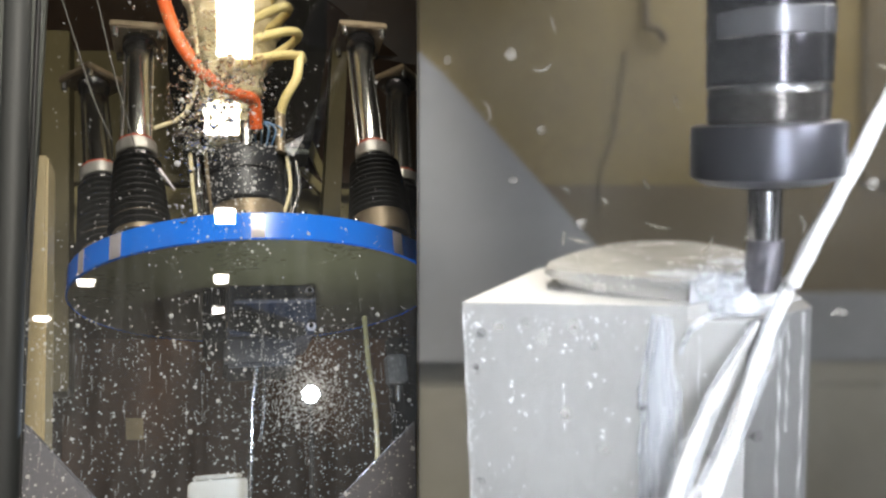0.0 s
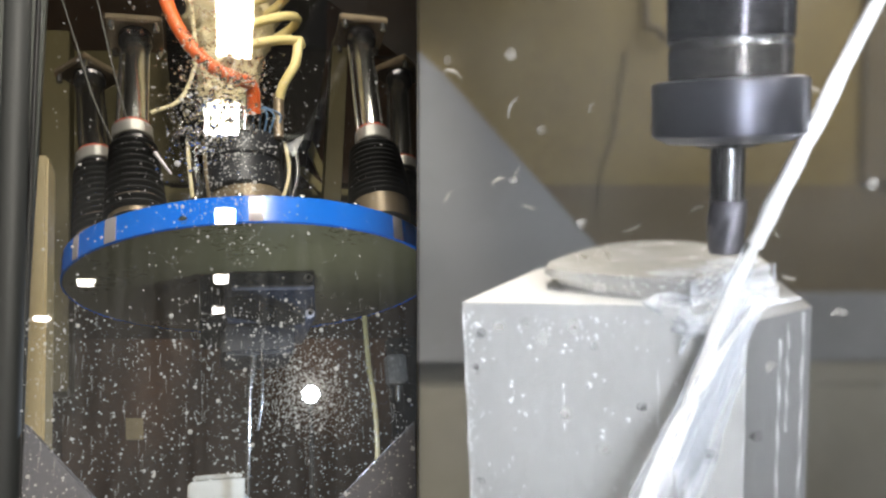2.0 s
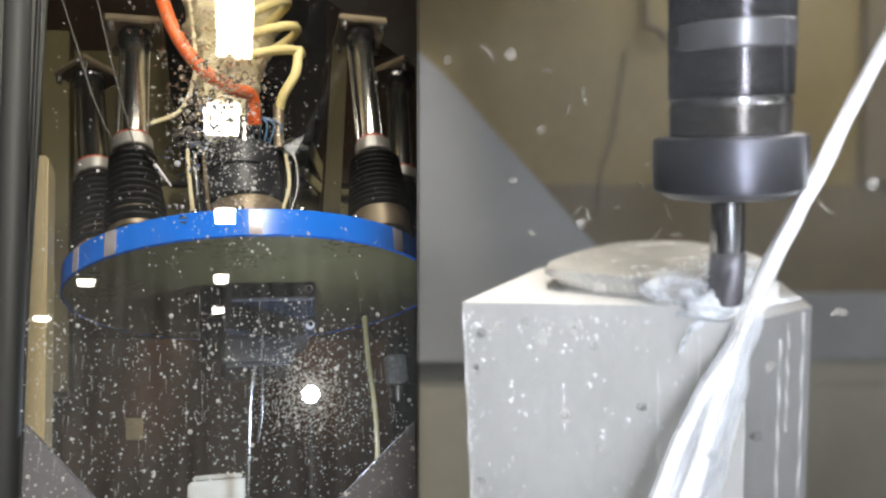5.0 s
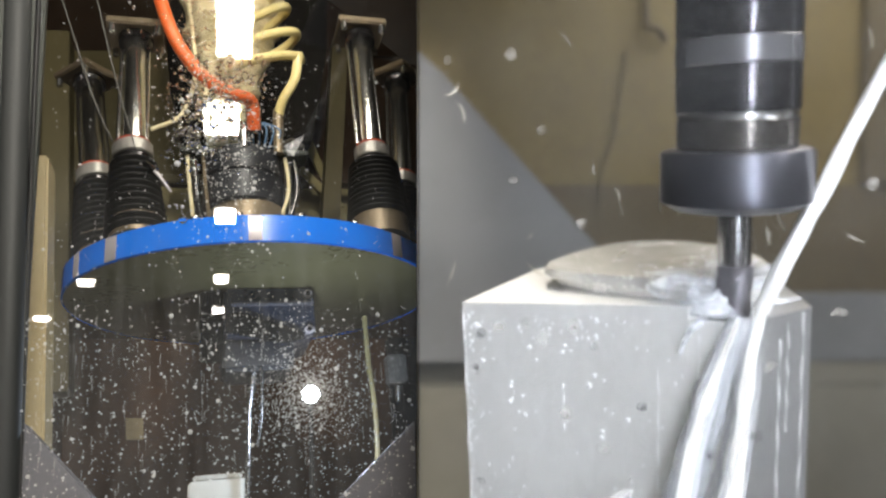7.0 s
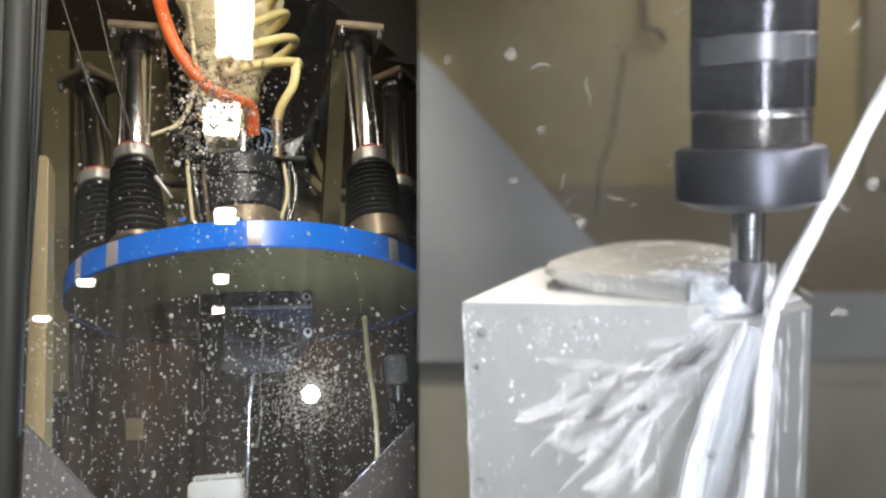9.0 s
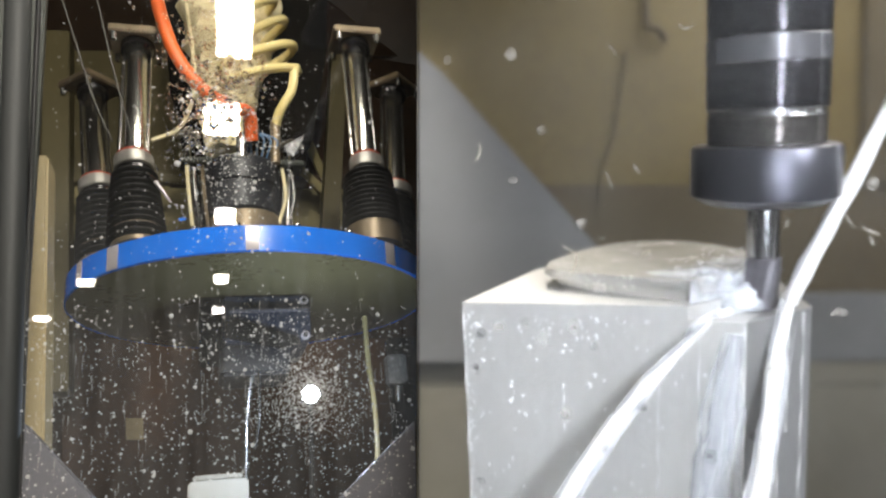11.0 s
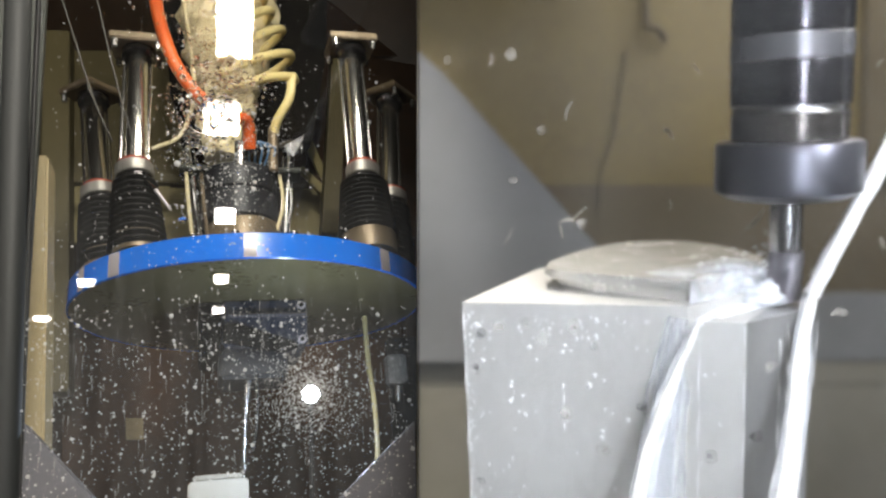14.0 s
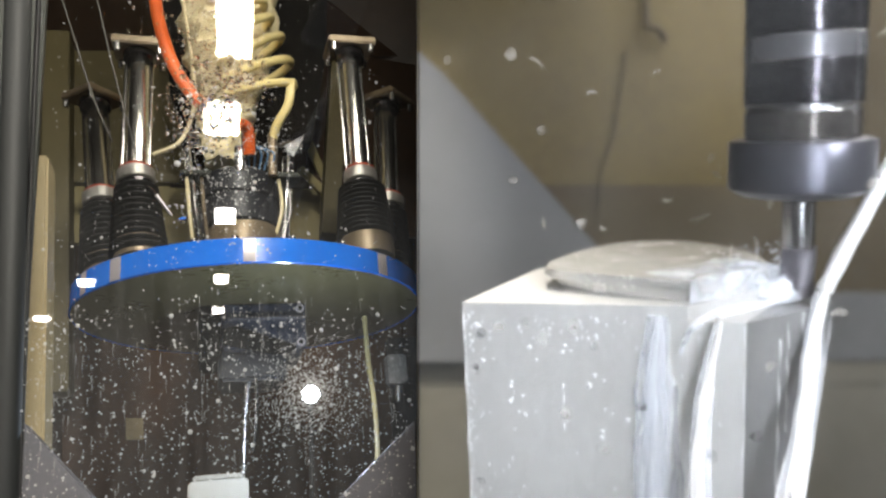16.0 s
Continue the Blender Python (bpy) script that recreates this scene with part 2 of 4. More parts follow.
for dull, level in (("black", 0.12), ("rubber", 0.22), ("brown", 0.25), ("mottled", 0.25)):
    M[dull].node_tree.nodes["Principled BSDF"].inputs["Specular IOR Level"].default_value = level

# ---------------------------------------------------------------- building helpers
BASE = {}


def thing(name, bay, base, label, category, group="", kind=""):
    """An empty at its base that carries the parts of one thing; shapes are given in the bay's metres."""
    ob = new(name)
    ob.empty_display_size = 0.02
    ob.matrix_world = bay @ Matrix.Translation(base)
    BASE[ob] = (bay, Vector(base))
    return tagged(ob, label, category, group, kind)


def part(name, bm, material, parent, label="", smooth=True):
    bay, base = BASE[parent]
    bmesh.ops.translate(bm, verts=bm.verts, vec=-base)
    bmesh.ops.recalc_face_normals(bm, faces=bm.faces)
    me = bpy.data.meshes.new(name)
    bm.to_mesh(me)
    bm.free()
    if smooth:
        me.shade_smooth()
        me.set_sharp_from_angle(angle=radians(35))
    me.materials.append(M[material])
    ob = new(name, me)
    ob.parent = parent
    BASE[ob] = (bay, base)
    return tagged(ob, label)


def piece(name, bm, material, bay, label, category="", kind="", group=""):
    """One mesh that is a thing, or a piece of the setting, by itself."""
    bmesh.ops.recalc_face_normals(bm, faces=bm.faces)
    me = bpy.data.meshes.new(name)
    centre = sum((v.co for v in bm.verts), Vector()) / len(bm.verts)
    bmesh.ops.translate(bm, verts=bm.verts, vec=-centre)
    bm.to_mesh(me)
    bm.free()
    me.shade_smooth()
    me.set_sharp_from_angle(angle=radians(35))
    me.materials.append(M[material])
    ob = new(name, me)
    ob.matrix_world = bay @ Matrix.Translation(centre)
    BASE[ob] = (bay, centre)
    return tagged(ob, label, category, group, kind)


def box(lo, hi, bevel=0.0, bm=None):
    bm = bm or bmesh.new()
    lo, hi = Vector(lo), Vector(hi)
    m = Matrix.LocRotScale((lo + hi) / 2, None, hi - lo)
    r = bmesh.ops.create_cube(bm, size=1, matrix=m)
    if bevel:
        es = list({e for v in r["verts"] for e in v.link_edges})
        bmesh.ops.bevel(bm, geom=es, offset=bevel, segments=2, affect="EDGES")
    return bm


def lathe(a, b, profile, seg=40, bm=None):
    """A turned solid about the line from a to b; the profile lists (share of the way, radius)."""
    bm = bm or bmesh.new()
    a, b = Vector(a), Vector(b)
    q = (b - a).to_track_quat("Z", "Y")
    rings = []
    for s, r in profile:
        c = a.lerp(b, s)
        rings.append([bm.verts.new(c + q @ Vector((r * math.cos(2 * math.pi * k / seg), r * math.sin(2 * math.pi * k / seg), 0)))
                      for k in range(seg)])
    for u, v in zip(rings, rings[1:]):
        for k in range(seg):
            bm.faces.new((u[k], u[(k + 1) % seg], v[(k + 1) % seg], v[k]))
    bm.faces.new(rings[0])
    bm.faces.new(rings[-1])
    return bm


def rod(a, b, r, seg=24, bm=None, r2=None):
    return lathe(a, b, [(0, r * 0.94), (0.01, r), (0.99, r2 or r), (1, (r2 or r) * 0.94)], seg, bm)


def smooth_line(points, n=10):
    """Points along a smooth line through those given."""
    p = [Vector(q) for q in points]
    p = [2 * p[0] - p[1], *p, 2 * p[-1] - p[-2]]
    out = []
    for i in range(1, len(p) - 2):
        for k in range(n):
            t = k / n
            out.append(0.5 * (2 * p[i] + (p[i + 1] - p[i - 1]) * t + (2 * p[i - 1] - 5 * p[i] + 4 * p[i + 1] - p[i + 2]) * t * t
                              + (3 * p[i] - p[i - 1] - 3 * p[i + 1] + p[i + 2]) * t ** 3))
    return out + [p[-2]]


def tube(points, radius, seg=12, bm=None, flat=1.0, wobble=0.0):
    """A hose along points; radius is a number or a function of the share of the way."""
    bm = bm or bmesh.new()
    rings, n = [], len(points)
    side = None
    for i, c in enumerate(points):
        d = (points[min(i + 1, n - 1)] - points[max(i - 1, 0)]).normalized()
        side = (Vector((1, 0, 0.01)) if side is None else side)
        side = (side - d * side.dot(d)).normalized()
        up = d.cross(side)
        r = radius(i / (n - 1)) if callable(radius) else radius
        ring = []
        for k in range(seg):
            a = 2 * math.pi * k / seg
            w = 1 + wobble * noise.noise(Vector((math.cos(a) * 2, math.sin(a) * 2, i * 0.35)))
            ring.append(bm.verts.new(c + side * (r * w * math.cos(a)) + up * (r * w * flat * math.sin(a))))
        rings.append(ring)
    for u, v in zip(rings, rings[1:]):
        for k in range(seg):
            bm.faces.new((u[k], u[(k + 1) % seg], v[(k + 1) % seg], v[k]))
    bm.faces.new(rings[0])
    bm.faces.new(rings[-1])
    return bm


def prism(poly, z0, z1, bevel=0.0, bm=None):
    bm = bm or bmesh.new()
    lo = [bm.verts.new((x, y, z0)) for x, y in poly]
    hi = [bm.verts.new((x, y, z1)) for x, y in poly]
    n = len(poly)
    fs = [bm.faces.new(lo[::-1]), bm.faces.new(hi)]
    for k in range(n):
        fs.append(bm.faces.new((lo[k], lo[(k + 1) % n], hi[(k + 1) % n], hi[k])))
    if bevel:
        bmesh.ops.bevel(bm, geom=list({e for f in fs for e in f.edges}), offset=bevel, segments=2, affect="EDGES")
    return bm


def rounded(poly, sharp=(), times=2):
    """Cuts the corners of an outline again and again, but for those named sharp."""
    keep = [poly[k] for k in sharp]
    for _ in range(times):
        out = []
        for k, p in enumerate(poly):
            a, b = poly[k - 1], poly[(k + 1) % len(poly)]
            out += [p] if p in keep else [tuple(0.75 * u + 0.25 * v for u, v in zip(p, a)), tuple(0.75 * u + 0.25 * v for u, v in zip(p, b))]
        poly = out
    return poly


def upright_plate(poly, y0, y1, bevel=0.0):
    """A plate in the x-z plane with thickness from y0 to y1."""
    bm = prism([(x, z) for x, z in poly], 0, 1)
    for v in bm.verts:
        x, z, s = v.co
        v.co = (x, y0 + (y1 - y0) * s, z)
    if bevel:
        bmesh.ops.bevel(bm, geom=bm.edges[:], offset=bevel, segments=2, affect="EDGES")
    return bm


# ---------------------------------------------------------------- the shop
def setting():
    piece("floor", box((-3.2, -3.2, -0.1), (2.2, 3.6, 0.0)), "floor", WORLD, "dark oily concrete shop floor", kind="structure")
    piece("ceiling", box((-3.2, -3.2, 3.4), (2.2, 3.6, 3.5)), "ceiling", WORLD, "dark painted shop ceiling", kind="structure")
    piece("wall_north", box((-3.1, 3.5, 0.0), (2.1, 3.6, 3.4)), "brown", WORLD, "dark brown sheet wall behind the machine", kind="structure")
    piece("wall_south", box((-3.1, -3.2, 0.0), (2.1, -3.1, 3.4)), "shop", WORLD, "drab painted shop wall", kind="structure")
    piece("wall_west", box((-3.2, -3.2, 0.0), (-3.1, 3.6, 3.4)), "shop", WORLD, "drab painted shop wall", kind="structure")
    piece("wall_east", box((2.1, -3.2, 0.0), (2.2, 3.6, 3.4)), "shop", WORLD, "drab painted shop wall", kind="structure")
    # unseen shield, added to keep the ceiling lights off the bay's wall
    piece("ceiling_light_shield", box((-0.06, 0.85, 2.25), (0.05, 1.3, 2.28), 0, box((0.0505, 0.06, 2.25), (2.1, 1.3, 2.28))), "bay_grey", WORLD, "unseen grey sheet over the cutter's bay that blocks the ceiling lights", kind="structure")
    # added divider along the camera's sight line; it parts the views and blocks stray light
    u = Vector((-0.0343, 1.0, 0)).normalized()
    v = Vector((u.y, -u.x, 0))
    bm = bmesh.new()
    for z in (0.0, 1.0):
        for s, w in ((0.2, -0.0001), (0.2, 0.0001), (3.5, 0.002), (3.5, -0.002)):
            bm.verts.new(u * s + v * w + Vector((0, 0, z * (1.68 + 0.37 * s))))
    bm.verts.ensure_lookup_table()
    for a in ((0, 1, 2, 3), (7, 6, 5, 4), (0, 4, 5, 1), (1, 5, 6, 2), (2, 6, 7, 3), (3, 7, 4, 0)):
        bm.faces.new([bm.verts[k] for k in a])
    piece("view_divider", bm, "black", WORLD, "added thin dark sheet, edge-on to the camera, parting the two views", kind="structure")


def ceiling_lights():
    spots = [((0.016, 0.247), 0.118, 0.30), ((0.11, -0.192), 0.13, 0.15), ((0.293, -0.718), 0.085, 0.085), ((0.413, -1.158), 0.068, 0.06),
             ((0.481, -1.412), 0.058, 0.045), ((-0.154, -1.35), 0.075, 0.045), ((-0.286, -1.684), 0.07, 0.035)]
    for (x, y), w, l in spots:
        t = thing("ceiling_light", WORLD, (x, y, 3.2), "hanging shop light with a glowing warm diffuser", "lamp", "lights along the shop ceiling")
        part("housing", box((x - w / 2 - 0.01, y - l / 2 - 0.01, 3.215), (x + w / 2 + 0.01, y + l / 2 + 0.01, 3.26), 0.006), "grey", t)
        part("diffuser", box((x - w / 2, y - l / 2, 3.2), (x + w / 2, y + l / 2, 3.216), 0.004), "lamp", t, "glowing diffuser")
        part("hanger", rod((x, y, 3.258), (x, y, 3.4), 0.006, 8), "grey", t)
        t.matrix_world = pose(x, y, 3.2, 0, 0, 17)


def lamp_head(name, label, bay, a, b, r, lens):
    a, b = Vector(a), Vector(b)
    d = (b - a).normalized()
    t = thing(name, bay, a, label, "lamp")
    part("head", lathe(a - d * 0.05, a - d * 0.004, [(0, r * 0.5), (0.3, r * 0.95), (1, r * 1.1)], 32), "black", t)
    part("lens", lathe(a - d * 0.004, a, [(0, r), (1, r * 0.96)], 32), lens, t, "glowing cool white lens")
    return t, d


def fill_fixtures():
    """Housings built behind the added fill lights, all out of view."""
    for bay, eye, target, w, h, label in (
            (WORLD, (-1.7, -0.3, 3.05), (-0.5, 1.6, 1.35), 0.3, 1.2, "unseen long fill light over the shop"),
            (WORLD, (1.7, -0.9, 3.05), (0.4, 0.8, 1.35), 0.3, 1.2, "unseen long fill light over the shop"),
            (WORLD, (0.55, 0.75, 2.24), (0.50, 0.78, 1.0), 0.9, 0.7, "unseen square fill panel over the cutter's bay"),
            (LEFT, (0.16, 1.12, 1.28), (0.08, 1.75, 0.5), 0.7, 0.07, "unseen slim warm fill light above the machine window")):
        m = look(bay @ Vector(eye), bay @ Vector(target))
        t = thing("fill_fixture", m, (0, 0, 0), label, "lamp")
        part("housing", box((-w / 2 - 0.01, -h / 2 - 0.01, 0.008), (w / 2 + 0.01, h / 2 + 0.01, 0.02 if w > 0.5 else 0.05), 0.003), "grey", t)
        part("diffuser", box((-w / 2, -h / 2, 0.003), (w / 2, h / 2, 0.0075)), "fill_glow", t, "glowing diffuser")
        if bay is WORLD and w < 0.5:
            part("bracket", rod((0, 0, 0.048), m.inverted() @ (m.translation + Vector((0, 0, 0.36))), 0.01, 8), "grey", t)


def work_lamps():
    a = WORK_LAMP + Vector((0.004, -0.006, 0.006))
    t, d = lamp_head("work_lamp", "small round cool white work lamp beside the cutter", WORLD, a, (0.10, 0.35, 1.40), 0.036, "led_soft")
    part("arm", tube(smooth_line([a - d * 0.045, a + Vector((0.1, -0.2, 0.3)), Vector((0.5, -0.4, 2.6)), Vector((0.5, -0.4, 3.4))]), 0.009, 10), "steel_dark", t)
    a = Vector((0.1893, 1.5000, 0.2470))
    t, d = lamp_head("flash_lamp", "glaring cool white phone flash beside the workpiece, built as a lamp", LEFT, a, (0.0, 0.0, 0.0), 0.0165, "led")
    part("stand", tube(smooth_line([a - d * 0.045, a + Vector((0.01, 0.1, -0.06)), Vector((a.x, a.y + 0.08, -0.092))]), 0.005, 10), "black", t)
    t = thing("highlight_strip", RIGHT, (0.184, -0.066, -0.2), "unseen slim strip lamp added for the chuck's long highlight", "lamp")
    part("lens", box((0.172, -0.07, -0.19), (0.196, -0.064, 0.23), 0.002), "led_soft", t, "glowing strip lens")
    part("channel", box((0.168, -0.09, -0.2), (0.2, -0.0702, 0.24), 0.003), "grey", t)
    part("leg", rod((0.184, -0.08, -1.508), (0.184, -0.08, -0.198), 0.008, 12), "grey", t)


def machine_window():
    t = thing("machine_window", LEFT, (0.0, 0.98, 0.0), "grey machine guard with a clear chamfered window spotted by coolant", "window")
    # the guard's left post and lower panel, with chamfered corners
    part("post", upright_plate([(-0.62, -0.6), (-0.2041, -0.6), (-0.2041, 0.1526), (-0.2106, 0.6395), (-0.2165, 0.95), (-0.62, 0.95)], 0.976, 0.988, 0.002),
         "grey_dark", t, "dull grey-green post")
    part("rail", rod((-0.2505, 0.9720, 0.8272), (-0.2110, 0.9720, 0.0205), 0.0165, 28), "rail", t, "broad round grey rail")
    part("edge_strip", rod((-0.2254, 0.9780, 0.8332), (-0.1998, 0.9780, 0.0515), 0.004, 12), "rubber", t, "black rubber edge strip")
    part("corner_panel", upright_plate([(-0.2035, -0.6), (-0.035, -0.6), (-0.035, -0.045), (-0.124, 0.0583), (-0.2035, 0.1500)], 0.978, 1.028, 0.003), "grey", t)
    part("corner_panel", upright_plate([(0.226, -0.352), (0.06, -0.45), (0.06, -0.05), (0.1524, 0.0332), (0.255, 0.119)], 0.978, 0.990, 0.0006), "grey", t)
    part("sill", upright_plate([(-0.0345, -0.6), (0.0595, -0.6), (0.0595, -0.052), (-0.0345, -0.047)], 0.978, 1.028, 0.003), "grey", t)
    pane = part("pane", upright_plate([(-0.206, -0.1), (0.237, -0.083), (0.280, 0.389), (0.326, 0.887), (-0.217, 0.9)], 0.968, 0.972), "pane", t, "clear pane", False)
    pane.visible_shadow = False
    rnd = random.Random(5)
    verts, faces = [], []

    def bead(x, z, r, y=0.9678, tall=0.45):
        n, k0 = 8, len(verts)
        for ring, (rr, h) in enumerate(((1.0, 0.0), (0.8, 0.6), (0.4, 0.92))):
            for k in range(n):
                a = 2 * math.pi * k / n
                verts.append((x + r * rr * math.cos(a), y - r * tall * h, z + r * rr * math.sin(a) * 1.06))
        verts.append((x, y - r * tall, z))
        for ring in range(2):
            for k in range(n):
                p, q = k0 + ring * n + k, k0 + ring * n + (k + 1) % n
                faces.append((p, q, q + n, p + n))
        for k in range(n):
            faces.append((k0 + 2 * n + k, k0 + 2 * n + (k + 1) % n, k0 + 3 * n))

    for _ in range(7600):
        x = rnd.uniform(-0.203, 0.252)
        z = rnd.uniform(0.0, 0.86)
        if rnd.random() > (1.0 if z < 0.27 else 0.3 if z < 0.40 else 0.16 + (0.3 if abs(x - 0.03) < 0.07 else 0)):
            continue
        bead(x, z, min(0.003, (0.00060 if z < 0.3 else 0.00045) * math.exp(rnd.gauss(0.05, 0.55))))
    # fine spray over the motor and round the glaring lamp, thickened to imitate its halo
    for _ in range(2600):
        a, d = rnd.uniform(0, 2 * math.pi), abs(rnd.gauss(0, 0.036)) + 0.009
        bead(0.122 + d * math.cos(a), 0.163 + d * math.sin(a), 0.00045 * math.exp(rnd.gauss(0.1, 0.4)))
    for _ in range(900):
        bead(0.025 + rnd.gauss(0, 0.045), 0.50 + rnd.gauss(0, 0.08), 0.0007 * math.exp(rnd.gauss(0.1, 0.45)))
    # runs of water below the beads
    for _ in range(190):
        x, z = rnd.uniform(-0.19, 0.24), rnd.gauss(0.18, 0.06)
        for k in range(rnd.randint(5, 18)):
            bead(x + rnd.gauss(0, 0.0002), z - k * 0.0013, 0.0005 * (1 - k / 22), 0.9678, 0.3)
    me = bpy.data.meshes.new("window_droplets")
    me.from_pydata(verts, [], faces)
    me.shade_smooth()
    me.materials.append(M["drop"])
    ob = new("window_droplets", me)
    ob.matrix_world = LEFT
    ob.visible_shadow = False
    tagged(ob, "pale coolant droplets scattered over the machine window", "water", kind="stuff")
    # clear drops where the shop light strikes the pane
    verts, faces = [], []
    for _ in range(1100):
        x, z = rnd.gauss(0.008, 0.027), rnd.gauss(0.575, 0.045)
        bead(x - 0.25 * (0.575 - z), z, 0.0014 * math.exp(rnd.gauss(0.0, 0.45)), 0.9677, 0.5)
    for _ in range(420):
        bead(rnd.gauss(-0.01, 0.035), rnd.gauss(0.74, 0.07), 0.0014 * math.exp(rnd.gauss(0.0, 0.4)), 0.9677, 0.5)
    me = bpy.data.meshes.new("clear_droplets")
    me.from_pydata(verts, [], faces)
    me.shade_smooth()
    me.materials.append(M["clear_drop"])
    ob = new("clear_droplets", me)
    ob.matrix_world = LEFT
    ob.visible_shadow = False
    tagged(ob, "clear sparkling drops on the machine window before the motor", "water", kind="stuff")


def machine_frame():
    t = thing("machine_frame", LEFT, (0.0, 2.5, -1.0), "olive painted steel frame of the milling machine behind its head", "machine frame")
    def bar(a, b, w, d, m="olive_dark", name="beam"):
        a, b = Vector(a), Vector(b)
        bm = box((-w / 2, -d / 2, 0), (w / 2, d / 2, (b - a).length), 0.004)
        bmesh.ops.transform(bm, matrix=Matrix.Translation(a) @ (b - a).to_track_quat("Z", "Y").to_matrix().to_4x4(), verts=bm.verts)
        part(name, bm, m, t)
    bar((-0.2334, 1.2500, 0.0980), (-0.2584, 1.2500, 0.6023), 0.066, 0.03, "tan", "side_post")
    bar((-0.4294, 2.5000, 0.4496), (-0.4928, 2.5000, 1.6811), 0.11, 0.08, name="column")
    bar((0.4017, 2.5000, 0.9540), (0.4817, 2.5000, 1.7470), 0.09, 0.06, "olive_dark", "column")
    bar((0.3227, 2.6000, 1.2605), (0.4716, 2.6000, 1.1041), 0.03, 0.03, "olive", "brace")
    bar((0.3492, 2.6000, 1.4027), (0.4823, 2.6000, 1.0368), 0.022, 0.03, "olive", "brace")
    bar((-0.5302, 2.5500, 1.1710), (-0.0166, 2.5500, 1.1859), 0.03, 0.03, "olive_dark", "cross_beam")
    bar((-0.1314, 2.6200, 1.2064), (0.5573, 2.6200, 1.2258), 0.05, 0.03, "brown", "cross_beam")
    part("panel", upright_plate([(-0.588, 1.236), (-0.461, 1.239), (-0.038, 1.250), (-0.037, 1.025), (-0.574, 1.024)], 2.75, 2.77), "olive", t)
    part("panel", upright_plate([(0.284, 1.247), (0.583, 1.254), (0.566, 1.003), (0.276, 1.003)], 2.75, 2.77), "olive", t)
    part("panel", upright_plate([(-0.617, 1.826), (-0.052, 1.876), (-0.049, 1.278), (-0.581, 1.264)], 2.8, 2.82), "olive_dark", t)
    part("panel", upright_plate([(0.406, 1.944), (0.938, 1.875), (0.859, 1.070), (0.369, 1.068)], 2.8, 2.82), "brown", t)
    part("hood", upright_plate([(-0.155, 1.871), (0.420, 1.947), (0.398, 1.580), (0.330, 1.216), (-0.067, 1.182), (-0.121, 1.405)], 2.3, 2.36, 0.004), "black", t, "black hood")
    part("lower_panel", upright_plate([(-0.441, 0.645), (0.759, 0.603), (0.686, -0.144), (-0.403, -0.022)], 2.6, 2.63), "mottled", t, "mottled dark brown lower panel")
    part("upper_panel", upright_plate([(-0.756, 2.697), (1.200, 3.040), (1.088, 2.013), (-0.698, 1.873)], 2.9, 2.93), "brown", t)


def machine_clutter():
    t = thing("work_table", LEFT, (0.05, 1.75, -1.0), "dark machine table under the head", "machine table")
    part("slab", box((-0.35, 1.45, -0.16), (0.5, 2.2, -0.09), 0.008), "steel_dark", t)
    part("pedestal", box((-0.2, 1.6, -0.9), (0.35, 2.1, -0.162), 0.01), "grey_dark", t)
    b = thing("alloy_block", LEFT, (0.02, 1.70, -0.088), "bright wet alloy block clamped on the machine table", "metal block")
    part("body", box((-0.0393, 1.652, -0.088), (0.0774, 1.77, 0.112), 0.004), "billet", b)
    part("top_step", box((-0.03, 1.66, 0.113), (0.066, 1.76, 0.124), 0.003), "cut", b)
    c = thing("yellow_cable", LEFT, (0.3704, 1.7800, 0.1533), "yellow cable hanging inside the machine", "cable")
    part("cable", tube(smooth_line([(0.3618, 1.7800, 0.4744), (0.3639, 1.7800, 0.3633), (0.3708, 1.7800, 0.2692), (0.3704, 1.7800, 0.1533), (0.3563, 1.7800, 0.0313)]), 0.0058, 8), "yellow", c)
    g = thing("valve_box", LEFT, (0.4282, 1.7800, 0.3400), "small grey valve box with a bright fitting", "valve")
    part("body", box((0.4106, 1.7800, 0.3097), (0.4575, 1.8200, 0.3790), 0.004), "ground", g)
    part("fitting", rod((0.4334, 1.7800, 0.3031), (0.4315, 1.7800, 0.2631), 0.010, 16), "chrome", g, "bright metal fitting")
    part("bracket", box((0.4222, 1.8240, 0.1800), (0.5177, 1.8500, 0.4298), 0.004), "black", g)
    s = thing("notice_card", LEFT, (-0.2158, 2.5500, 0.3464), "small pale square card on the lower panel", "card")
    part("card", upright_plate([(-0.243, 0.318), (-0.193, 0.315), (-0.195, 0.380), (-0.245, 0.383)], 2.585, 2.596), "tan", s)


# ---------------------------------------------------------------- the hexapod head
CX, CY, ZB, ZT, RD = 0.105, 1.72, 0.488, 0.539, 0.395


def bellows_profile(n, r0, r1, depth):
    out = []
    for k in range(n):
        r = r0 + (r1 - r0) * k / n
        out += [(k / n, r - depth), ((k + 0.45) / n, r), ((k + 0.6) / n, r)]
    return out + [(1.0, r1 - depth)]


# each strut: foot on the plate, seal ring, cap
STRUTS = [((0.338, 1.465, ZT), (0.3400, 1.50, 0.767), (0.3542, 1.60, 1.1355)),
          ((-0.128, 1.465, ZT), (-0.1450, 1.50, 0.753), (-0.1548, 1.60, 1.0845)),
          ((-0.195, 1.56, ZT), (-0.2245, 1.60, 0.743), (-0.2768, 1.80, 1.0834)),
          ((0.400, 1.56, ZT), (0.4288, 1.60, 0.746), (0.4948, 1.80, 1.1386)),
          ((0.01, 2.03, ZT), (-0.01, 2.05, 0.78), (-0.06, 2.08, 1.10)),
          ((0.20, 2.03, ZT), (0.215, 2.05, 0.78), (0.235, 2.08, 1.08))]


